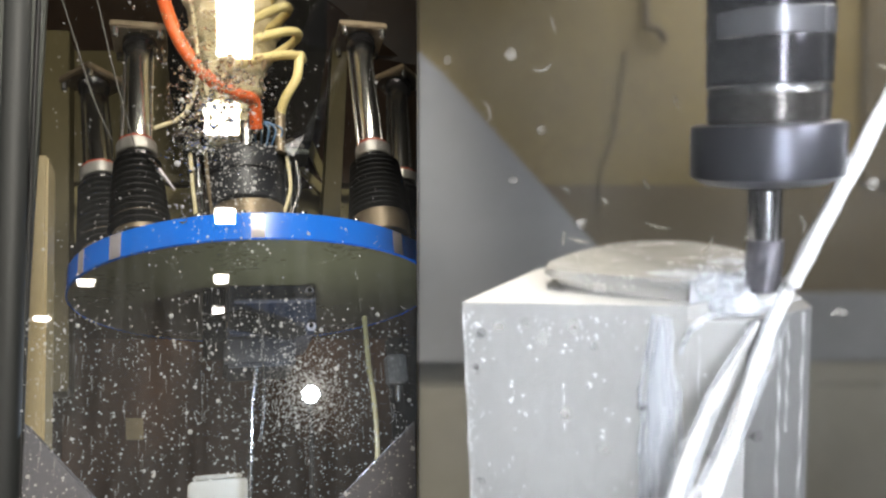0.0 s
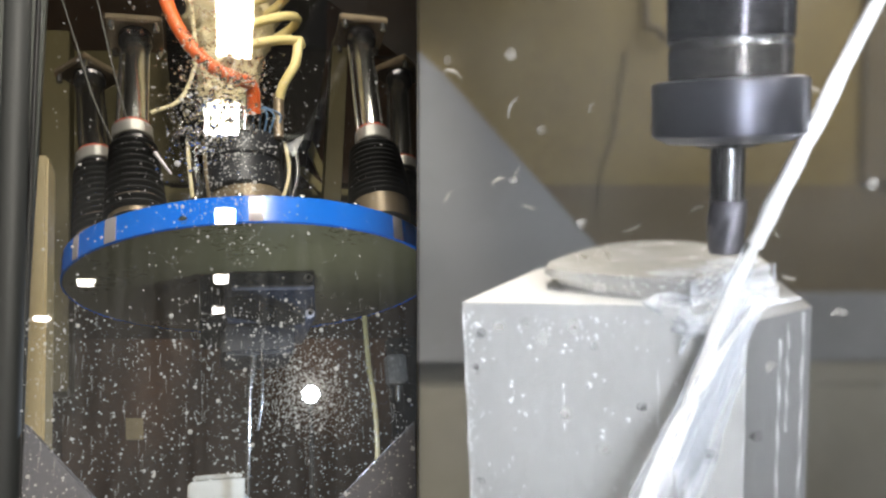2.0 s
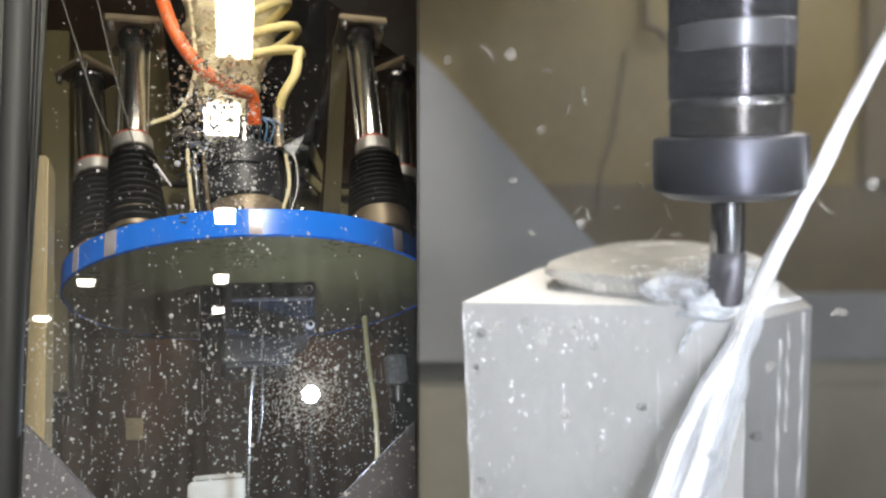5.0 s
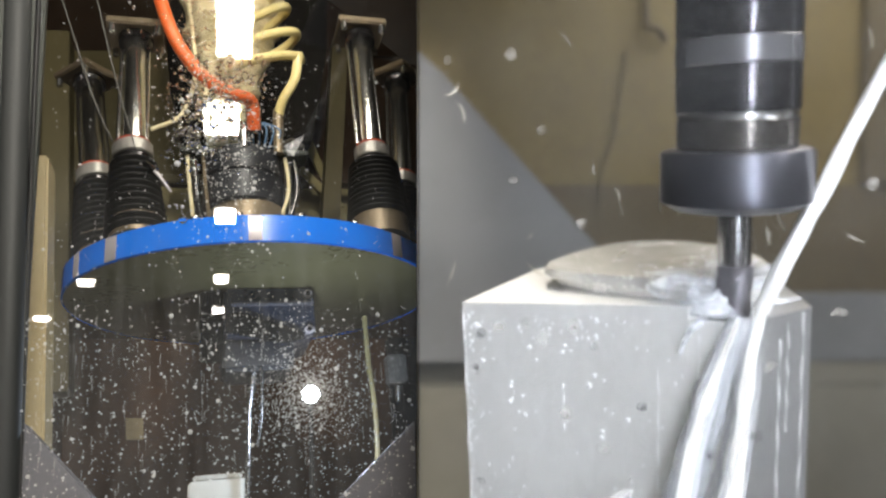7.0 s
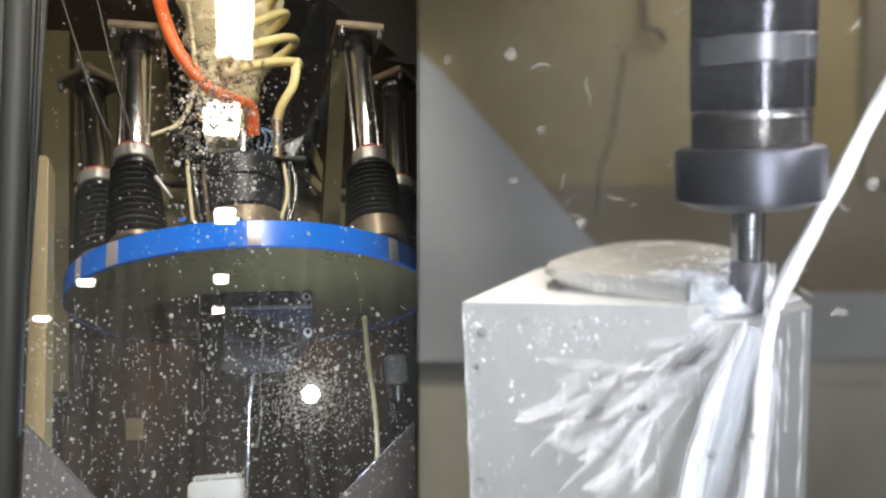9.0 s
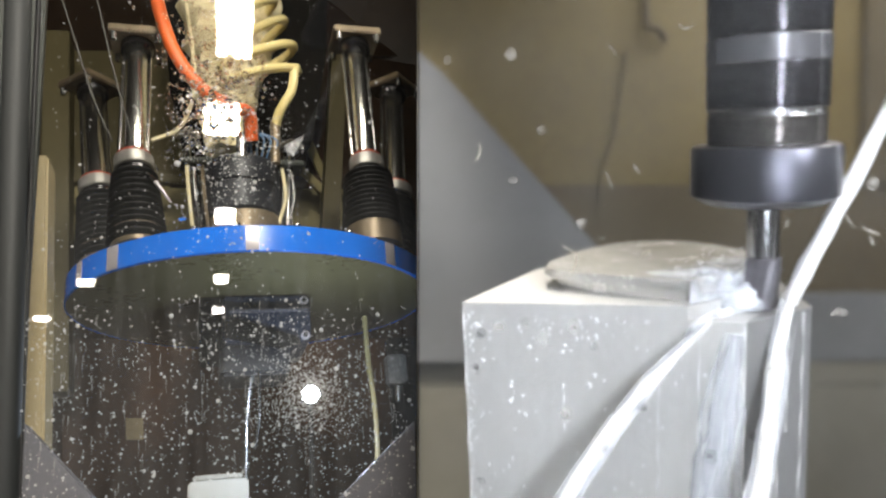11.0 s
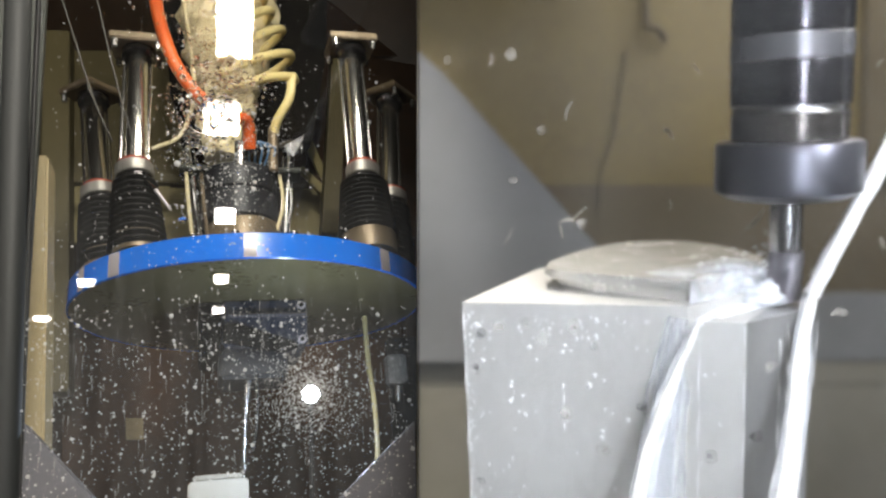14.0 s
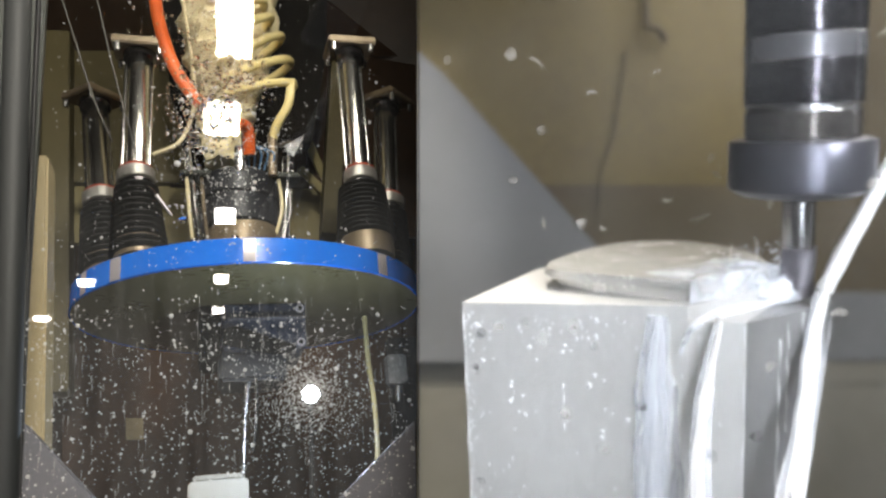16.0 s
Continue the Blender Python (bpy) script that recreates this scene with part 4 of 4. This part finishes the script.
def splash():
    """Water thrown up where the cutter meets the boss: a lumpy sheet over the cut and drops around it."""
    a = Vector((TOOL_AT.x, TOOL_AT.y, -0.082))
    t = thing("coolant_splash", RIGHT, a, "white coolant splashing over the boss beside the cutter", "water")
    rnd = random.Random(31)
    for k, (x, y, z, rx, ry, rz) in enumerate(((-0.019, -0.001, 0.001, 0.017, 0.008, 0.007), (-0.010, -0.006, -0.006, 0.012, 0.004, 0.005))):
        bm = bmesh.new()
        bmesh.ops.create_icosphere(bm, subdivisions=4, radius=1)
        for v in bm.verts:
            n1 = noise.noise(v.co * 1.2 + Vector((k * 7, 0, 0))) + 0.12 * noise.noise(v.co * 5.3 + Vector((0, k * 5, 0)))
            v.co = Vector((v.co.x * rx, v.co.y * ry, v.co.z * rz)) * (1 + 0.4 * n1) + a + Vector((x, y, z))
        part("sheet", bm, "foam", t)
    bm = bmesh.new()
    for k in range(120):
        ang, d = rnd.uniform(2.4, 4.2), abs(rnd.gauss(0, 0.03))
        c = a + Vector((math.cos(ang) * d, math.sin(ang) * d * 0.35, rnd.uniform(0.0, 0.012) + 0.012 * math.exp(-d * 40) * rnd.random()))
        r = rnd.uniform(0.0001, 0.0003)
        m = Matrix.Translation(c) @ pose(0, 0, 0, 0, rnd.uniform(-40, 40)) @ Matrix.Diagonal((r * rnd.uniform(1, 7), r, r, 1))
        bmesh.ops.create_icosphere(bm, subdivisions=1, radius=1, matrix=m)
    tagged(part("spray", bm, "spray", t), kind="stuff")
    return t


def spray_fan():
    """Broken strands and drops flung from the cutter, spreading along -z from their own top."""
    t = thing("coolant_spray", RIGHT, (0, 0, 0), "broken white strands of coolant flung off the cutter", "water")
    rnd = random.Random(77)
    bm = bmesh.new()
    for k in range(90):
        ang, far = max(-0.4, min(0.4, rnd.gauss(0, 0.18))), rnd.uniform(0.012, 0.090)
        long, w = rnd.uniform(0.012, 0.030), rnd.uniform(0.0005, 0.0026) * (0.7 + 6 * far)
        d = Vector((math.sin(ang), rnd.gauss(-0.05, 0.05), -math.cos(ang)))
        side = Vector((d.z, 0, -d.x)) * rnd.gauss(0, 0.25)
        tube([d * (far + long * i / 8) + side * (i / 8) ** 2 * long for i in range(9)], lambda q, w=w: w * (0.1 + math.sin(math.pi * q)), 8, bm, 0.5, 0.9)
    for k in range(60):
        ang, far, r = rnd.gauss(0, 0.25), rnd.uniform(0.01, 0.105), rnd.uniform(0.0002, 0.0008)
        bmesh.ops.create_icosphere(bm, subdivisions=1, radius=1, matrix=Matrix.LocRotScale((math.sin(ang) * far, -0.08 * far, -math.cos(ang) * far), None, (r, r, r * rnd.uniform(1, 2.5))))
    tagged(part("strands", bm, "clump", t, "fine white strands and drops"), kind="stuff")
    return t


def coolant_film():
    """A wavy sheet of coolant over the cut face and the end of the boss."""
    t = thing("coolant_film", RIGHT, (0.03, 0.37, -0.09), "thin white sheet of coolant over the fresh cut", "water")
    a, b = Vector((0.0165, 0.3510, 0)), Vector((0.0580, 0.3925, 0))
    for name, u0, v0, u1, v1 in (("face_sheet", Vector((0.0, -0.0015, -0.0940)), 0, Vector((0.0, -0.0012, -0.0760)), 1),
                                 ("top_sheet", Vector((0.0, -0.0012, -0.0760)), 0, Vector((-0.020, 0.014, -0.0757)), 1)):
        bm = bmesh.new()
        nu, nv = 44, 14
        grid = []
        for i in range(nu + 1):
            row = []
            for k in range(nv + 1):
                s, q = i / nu, k / nv
                p = a.lerp(b, s) + u0.lerp(u1, q)
                w = 0.8 * noise.noise(Vector((s * 5, q * 1.5, 2.0))) + 0.2 * noise.noise(Vector((s * 13, q * 4, 5.0)))
                p += Vector((0.0009, -0.0009, 0.0006)) * w
                row.append(bm.verts.new(p))
            grid.append(row)
        for i in range(nu):
            for k in range(nv):
                bm.faces.new((grid[i][k], grid[i + 1][k], grid[i + 1][k + 1], grid[i][k + 1]))
        bmesh.ops.solidify(bm, geom=bm.faces[:], thickness=0.0003)
        part(name, bm, "foam", t)


    line = [Vector((0.0125, 0.3435, -0.1080)), Vector((0.0150, 0.3438, -0.1000)), Vector((0.0190, 0.3450, -0.0950)), Vector((0.025, 0.3515, -0.0928)), Vector((0.036, 0.3620, -0.0924)), Vector((0.052, 0.3760, -0.0922)), Vector((0.068, 0.3850, -0.0915))]
    part("thread", tube(smooth_line(line, 8), lambda s: 0.0008 + 0.0012 * math.sin(math.pi * s), 12, None, 0.8, 0.5), "foam", t, "bright thread of coolant along the cut")


def billet_beads():
    rnd = random.Random(12)
    bm = bmesh.new()
    for k in range(170):
        if k < 60:
            x, z = -0.0865 + abs(rnd.gauss(0, 0.003)), rnd.uniform(-0.19, -0.09)
        elif k < 110:
            x, z = rnd.uniform(-0.085, 0.0), -0.0925 - abs(rnd.gauss(0, 0.006))
        else:
            x, z = rnd.uniform(-0.085, 0.038), rnd.uniform(-0.19, -0.095)
        r = rnd.uniform(0.0002, 0.0007)
        bmesh.ops.create_icosphere(bm, subdivisions=1, radius=1, matrix=Matrix.LocRotScale((x, 0.3458, z), None, (r, r * 0.5, r * rnd.uniform(1, 2.2))))
    for k in range(34):
        x, z = (rnd.uniform(-0.084, -0.02), -0.094 - abs(rnd.gauss(0, 0.022))) if k < 24 else (rnd.uniform(-0.085, 0.03), rnd.uniform(-0.18, -0.10))
        r = rnd.uniform(0.0006, 0.0013)
        bmesh.ops.create_icosphere(bm, subdivisions=2, radius=1, matrix=Matrix.LocRotScale((x, 0.3459, z), None, (r, r * 0.35, r * rnd.uniform(0.8, 1.5))))
    # rivulets down the faces; the corner one paints in that edge's bright line
    for x, z0, z1, w in ((0.0397, -0.0945, -0.20, 0.0005), (0.0030, -0.115, -0.175, 0.0004), (0.0205, -0.100, -0.19, 0.00045), (0.0560, -0.105, -0.185, 0.0005),
                         (0.0600, -0.098, -0.150, 0.0004), (0.0675, -0.0945, -0.19, 0.0005), (-0.0400, -0.125, -0.150, 0.0005), (-0.0865, -0.092, -0.20, 0.0005)):
        y = 0.3458 if x <= 0.040 else 0.3457 + (x - 0.040) * 0.952
        pts = [Vector((x + 0.0003 * math.sin(k * 0.9 + x * 900), y, z0 + (z1 - z0) * k / 24)) for k in range(25)]
        tube(pts, lambda q, w=w: w * (0.55 + 0.45 * math.sin(q * 23 + w * 9e4)), 6, bm)
    piece("billet_droplets", bm, "bead", RIGHT, "bright water droplets clinging to the billet's face", "water", kind="stuff")


def guard_spots():
    """Coolant marks on the clear guard before the cutter: pale and dark ones."""
    rnd = random.Random(9)
    pale = [(-0.0343, 0.2500, -0.0050), (-0.0218, 0.2500, -0.0355), (-0.0648, 0.2500, 0.0191), (-0.0442, 0.2500, 0.0187), (-0.0436, 0.2500, -0.0216), (0.0544, 0.2500, -0.0640), (-0.0285, 0.2500, -0.1017),
            (-0.0510, 0.2500, -0.0714), (-0.0356, 0.2500, -0.0759), (-0.0251, 0.2500, -0.0707), (-0.0422, 0.2500, -0.0692), (-0.0154, 0.2500, -0.1141), (0.0356, 0.2500, -0.0819), (0.0628, 0.2500, -0.0245)]
    dark = [(-0.0574, 0.2500, -0.0740), (-0.0591, 0.2500, -0.1280), (-0.0032, 0.2500, -0.0976), (0.0311, 0.2500, -0.1052), (0.0183, 0.2500, -0.1136), (-0.0187, 0.2500, -0.0773), (-0.0595, 0.2500, -0.0859)]
    for name, spots, material, label in (("guard_marks", pale, "mist", "faint pale coolant spots on the clear guard before the cutter"),
                                         ("guard_dark_spots", dark, "dark_spot", "faint dark spots on the clear guard before the cutter")):
        bm = bmesh.new()
        for p in spots:
            for k in range(3):
                r = rnd.uniform(0.0011, 0.0026) * (0.5 + 0.25 * k)
                q = Vector(p) + Vector((rnd.gauss(0, 0.0006), 0.0004 * k, rnd.gauss(0, 0.0006)))
                bmesh.ops.create_icosphere(bm, subdivisions=2, radius=1, matrix=Matrix.LocRotScale(q, None, (r, r * 0.12, r * rnd.uniform(0.8, 1.2))))
        ob = piece(name, bm, material, RIGHT, label, "water", kind="stuff")
        ob.visible_shadow = False


def chips():
    rnd = random.Random(21)
    out = []
    for k in range(20):
        n, size, curl = 10, rnd.uniform(0.005, 0.013), rnd.uniform(-2.2, 2.2)
        pts, p, a = [], Vector(), rnd.uniform(0, 6.28)
        for i in range(n + 1):
            pts.append(p.copy())
            a += curl / n
            p += Vector((math.cos(a), 0.2 * math.sin(2 * a), math.sin(a))) * size / n
        t = thing("metal_chip", RIGHT, (0, 0, 0), "thin curled bright metal chip thrown off by the cutter", "metal chip", "chips flying from the cutter")
        w = rnd.uniform(0.0002, 0.0004)
        part("curl", tube(pts, lambda s, w=w: w * (0.4 + math.sin(math.pi * s)), 6, None, 0.5), "chip", t)
        out.append((t, rnd.random()))
    return out


setting()
ceiling_lights()
work_lamps()
fill_fixtures()
machine_window()
machine_frame()
machine_clutter()
platform = head_platform()
struts = [make_strut(*s) for s in STRUTS]
loose_hoses = hoses()
cutter_bay()
billet()
cutter, jet = cutting_tool()
fall = stream("coolant_fall", "white coolant falling from the cutter down the billet", 0.0072, 0.0, 3, 1.0, 0.36)
sheet = stream("coolant_runoff", "white coolant running off the billet's face", 0.0058, -0.006, 8, 1.2, 0.16)
patch = stream("coolant_sheet", "broad thin sheet of coolant sliding down the billet's face", 0.0155, 0.0, 14, 0.8, 0.30, "stream")
fling = spray_fan()
spatter = splash()
coolant_film()
billet_beads()
guard_spots()
flying = chips()

# ---------------------------------------------------------------- what moves
# seconds, and the head's shift in its bay
HEAD = [(0, 0.0062, -0.0127, 0.0100), (0.5, 0.0071, -0.0047, 0.0099), (0.75, 0.0028, -0.0239, 0.0167), (1, -0.0028, -0.0433, 0.0232),
        (1.25, -0.0004, -0.0448, 0.0277), (1.5, 0.0012, -0.0430, 0.0299), (2, 0.0008, -0.0450, 0.0287), (2.5, 0.0007, -0.0451, 0.0251),
        (3, 0.0004, -0.0450, 0.0212), (3.5, 0.0005, -0.0437, 0.0168), (4, 0.0007, -0.0415, 0.0128), (6.5, 0.0007, -0.0345, -0.0006),
        (7, 0.0005, -0.0266, -0.0004), (8, 0.0001, -0.0135, -0.0002), (9, 0, 0, 0), (11.5, -0.0025, 0.0318, 0.0005),
        (12.5, -0.0034, 0.0461, 0.0008), (14.5, -0.0039, 0.0724, 0.0013), (16, -0.0036, 0.0935, 0.0015)]
# the places of the four nearer strut caps, sideways and up
CAPS = [
    [(0, 0.3600, 1.1315), (0.5, 0.3593, 1.1326), (1, 0.3551, 1.1201), (1.5, 0.3590, 1.1356), (4, 0.3593, 1.1378), (6.5, 0.3571, 1.1385), (7, 0.3579, 1.1397),
     (8, 0.3546, 1.1374), (9, 0.3542, 1.1355), (11.5, 0.3481, 1.1327), (12.5, 0.3465, 1.1325), (14.5, 0.3428, 1.1312), (16, 0.3417, 1.1316)],
    [(0, -0.1493, 1.0790), (0.5, -0.1496, 1.0788), (1, -0.1503, 1.0680), (1.5, -0.1566, 1.0811), (4, -0.1567, 1.0832), (6.5, -0.1559, 1.0858), (7, -0.1561, 1.0840),
     (8, -0.1554, 1.0842), (9, -0.1548, 1.0845), (11.5, -0.1548, 1.0850), (12.5, -0.1553, 1.0838), (14.5, -0.1538, 1.0838), (16, -0.1522, 1.0851)],
    [(0, -0.2695, 1.0816), (0.5, -0.2700, 1.0809), (1, -0.2737, 1.0751), (1.5, -0.2783, 1.0923), (4, -0.2784, 1.0928), (6.5, -0.2788, 1.0918), (7, -0.2791, 1.0878),
     (8, -0.2786, 1.0855), (9, -0.2768, 1.0834), (11.5, -0.2746, 1.0772), (12.5, -0.2754, 1.0734), (14.5, -0.2742, 1.0700), (16, -0.2727, 1.0650)],
    [(0, 0.5031, 1.1389), (0.5, 0.5023, 1.1377), (1, 0.4940, 1.1288), (1.5, 0.5043, 1.1567), (4, 0.5045, 1.1572), (6.5, 0.5017, 1.1519), (7, 0.5009, 1.1507),
     (8, 0.4986, 1.1438), (9, 0.4948, 1.1386), (11.5, 0.4893, 1.1262), (12.5, 0.4857, 1.1230), (14.5, 0.4829, 1.1125), (16, 0.4782, 1.1075)]]
CUT = [(0, 0.0482, 0.3607, 0.0068), (0.5, 0.0501, 0.3612, 0.0067), (0.75, 0.0465, 0.3590, 0.0125), (1, 0.0409, 0.3560, 0.0200), (1.25, 0.0345, 0.3530, 0.0250),
       (1.5, 0.0320, 0.3520, 0.0267), (2, 0.0316, 0.3518, 0.0255), (2.5, 0.0314, 0.3520, 0.0219), (3, 0.0315, 0.3524, 0.0180), (3.5, 0.0316, 0.3527, 0.0136),
       (4, 0.0317, 0.3527, 0.0096), (5.2, 0.0322, 0.3529, 0.0010), (6.3, 0.0332, 0.3533, -0.0037), (7, 0.0353, 0.3553, -0.0036), (9, 0.0416, 0.3625, -0.0032),
       (11.5, 0.0508, 0.3715, -0.0027), (12.5, 0.0545, 0.3750, -0.0024), (14.5, 0.0618, 0.3826, -0.0019), (16, 0.0668, 0.3886, -0.0017)]
# seconds, top and foot of the two falls
FALL = [(0, (0.0464, 0.340, -0.0895), (0.022, 0.324, -0.169)), (0.5, (0.048, 0.340, -0.0895), (0.025, 0.324, -0.169)), (1.0, (0.043, 0.340, -0.072), (0.012, 0.324, -0.170)),
        (1.5, (0.0391, 0.340, -0.0613), (-0.0032, 0.324, -0.1714)), (3.5, (0.0392, 0.340, -0.0698), (0.0029, 0.324, -0.1708)), (5.2, (0.0390, 0.340, -0.080), (0.015, 0.324, -0.169)),
        (6.5, (0.0380, 0.340, -0.0890), (0.0260, 0.324, -0.1685)), (7, (0.0387, 0.340, -0.0897), (0.0325, 0.324, -0.1681)), (9, (0.0487, 0.340, -0.0907), (0.0405, 0.324, -0.1674)),
        (12.5, (0.0575, 0.340, -0.088), (0.045, 0.324, -0.1669)), (14.5, (0.0657, 0.342, -0.0854), (0.0555, 0.324, -0.166)), (16, (0.0683, 0.342, -0.0841), (0.0562, 0.324, -0.1659))]
RUNOFF = [(0, (0.0430, 0.340, -0.0911), (0.0160, 0.322, -0.1664)), (0.5, (0.0440, 0.340, -0.0912), (0.0170, 0.322, -0.1668)), (1, (0.0330, 0.340, -0.0896), (0.0020, 0.322, -0.1676)),
          (1.5, (0.0411, 0.340, -0.0841), (0.0029, 0.322, -0.1667)), (4, (0.0412, 0.340, -0.0878), (0.0087, 0.322, -0.1661)), (6.5, (0.0367, 0.340, -0.0892), (0.0146, 0.322, -0.1656)),
          (7, (0.0350, 0.340, -0.0898), (0.0190, 0.322, -0.1665)), (7.5, (0.0390, 0.340, -0.0898), (0.0280, 0.322, -0.1650)), (8, (0.0410, 0.340, -0.0901), (0.0290, 0.322, -0.1650)),
          (8.5, (0.0400, 0.340, -0.0909), (0.0240, 0.322, -0.1649)), (9, (0.0380, 0.340, -0.0915), (0.0210, 0.322, -0.1660)), (11.5, (0.0218, 0.340, -0.0916), (-0.0390, 0.322, -0.1709)),
          (12.5, (0.0201, 0.340, -0.0921), (-0.0195, 0.322, -0.1692)), (13.1, (0.0187, 0.340, -0.0921), (-0.0110, 0.322, -0.1684)), (13.8, (0.0183, 0.340, -0.0921), (-0.0010, 0.322, -0.1674)),
          (14.5, (0.0229, 0.340, -0.0920), (0.0055, 0.322, -0.1668)), (15.2, (0.0257, 0.340, -0.0909), (0.0087, 0.322, -0.1661)), (16, (0.0280, 0.340, -0.0894), (0.0253, 0.322, -0.1646))]
# the broad sheet on the face
PATCH = [(0, (0.0046, 0.344, -0.0909), (0.0048, 0.343, -0.1771)), (0.5, (0.0029, 0.344, -0.0909), (-0.0007, 0.343, -0.1776)), (1, (0.0161, 0.344, -0.0906), (0.0068, 0.343, -0.1769)),
         (1.5, (0.0425, 0.344, -0.0800), (0.0093, 0.343, -0.1767)), (4, (0.0426, 0.344, -0.0850), (0.0130, 0.343, -0.1764)), (6.4, (0.0416, 0.344, -0.0900), (0.0192, 0.343, -0.1758)),
         (6.8, (0.0370, 0.344, -0.0901), (0.0130, 0.343, -0.1764)), (7.5, (0.0405, 0.344, -0.0938), (0.0289, 0.343, -0.1749)), (9, (0.0417, 0.344, -0.0950), (0.0253, 0.343, -0.1752)),
         (12.5, (0.0237, 0.344, -0.1006), (0.0211, 0.343, -0.1756)), (13.5, (0.0149, 0.344, -0.0945), (0.0055, 0.343, -0.1770)), (14.5, (0.0089, 0.344, -0.0908), (0.0018, 0.343, -0.1774)),
         (16, (0.0029, 0.344, -0.0909), (0.0025, 0.343, -0.1773))]
# the flung strands: their foot alone counts, the top follows the cutter
FLING = [(t, (0, 0, 0), foot) for t, foot in (
    (0, (0.020, 0.322, -0.1650)), (0.6, (0.005, 0.322, -0.1650)), (1.0, (-0.0600, 0.320, -0.1450)), (1.3, (0.006, 0.322, -0.1667)), (4, (0.009, 0.322, -0.1661)), (6.5, (0.015, 0.322, -0.1656)),
    (7, (-0.010, 0.320, -0.1665)), (7.5, (-0.0756, 0.318, -0.1450)), (8, (-0.0850, 0.318, -0.1389)), (8.5, (-0.0700, 0.318, -0.1500)), (9, (-0.0600, 0.318, -0.1580)),
    (10.2, (-0.0150, 0.318, -0.1680)), (11.5, (0.0400, 0.320, -0.1700)), (12.5, (0.0450, 0.320, -0.1700)), (14.5, (0.0555, 0.322, -0.1668)), (16, (0.056, 0.322, -0.1646)))]


def between(rows, t):
    for a, b in zip(rows, rows[1:]):
        if t <= b[0]:
            s = (t - a[0]) / (b[0] - a[0])
            return [u + (v - u) * s for u, v in zip(a[1:], b[1:])]
    return list(rows[-1][1:])


def motions():
    for ob in (platform, *loose_hoses):
        base = BASE[ob][1]
        walk(ob, [(t, LEFT @ Matrix.Translation(base + Vector((x, y, z)))) for t, x, y, z in HEAD])
    for k, (ob, (foot, ring, cap)) in enumerate(zip(struts, STRUTS)):
        rest = (Vector(ring) - Vector(cap)).normalized()
        rows = []
        for t, x, y, z in HEAD:
            if k < 4:
                cx, cz = between(CAPS[k], t)
                top = Vector((cx, cap[1] + 0.5 * y, cz))
            else:
                top = Vector(cap) + Vector((0, 0.4 * y, 0.4 * y * cap[2] / cap[1]))
            way = (Vector(ring) + Vector((x, y, z)) - top).normalized()
            rows.append((t, LEFT @ Matrix.Translation(top) @ rest.rotation_difference(way).to_matrix().to_4x4()))
        walk(ob, rows)
    walk(spatter, [(t, RIGHT @ Matrix.Translation((x, y, -0.082 - 0.45 * max(0.0, z - 0.008)))) for t, x, y, z in CUT])
    for ob in (cutter, jet):
        walk(ob, [(t, RIGHT @ Matrix.Translation((x, y, z))) for t, x, y, z in CUT])
    for ob, table in ((fall, FALL), (sheet, RUNOFF), (patch, PATCH), (fling, FLING)):
        rows = []
        for t, top, foot in table:
            top, foot = Vector(top), Vector(foot)
            if ob is fall:
                top = Vector(between(CUT, t)) + Vector((0.0105, -0.0095, -0.0835))
            elif ob is fling:
                top = Vector(between(CUT, t)) + Vector((0.0, -0.012, -0.0855))
                top += (Vector(foot) - top).normalized() * (0.0 if 0.8 < t < 1.2 or 7.2 < t < 9.5 else 0.075)
            rows.append((t, RIGHT @ Matrix.Translation(top) @ Vector((0, 0, -1)).rotation_difference((foot - top).normalized()).to_matrix().to_4x4()))
        walk(ob, rows)
    rnd = random.Random(4)
    for ob, s in flying:
        rows = []
        a, r, h = rnd.uniform(0, 6.28), rnd.uniform(0.025, 0.115), rnd.uniform(-0.078, 0.03)
        for k in range(33):
            t = k * 0.5
            x, y, z = between(CUT, t)
            a += rnd.uniform(0.5, 1.2)
            rows.append((t, RIGHT @ pose(x + r * math.cos(a) - 0.035, y + 0.035 + 0.5 * r * math.sin(a), h + 0.012 * math.sin(3 * a),
                                         0, 57 * math.sin(a + s * 9), 57 * math.cos(2 * a))))
        walk(ob, rows)


motions()
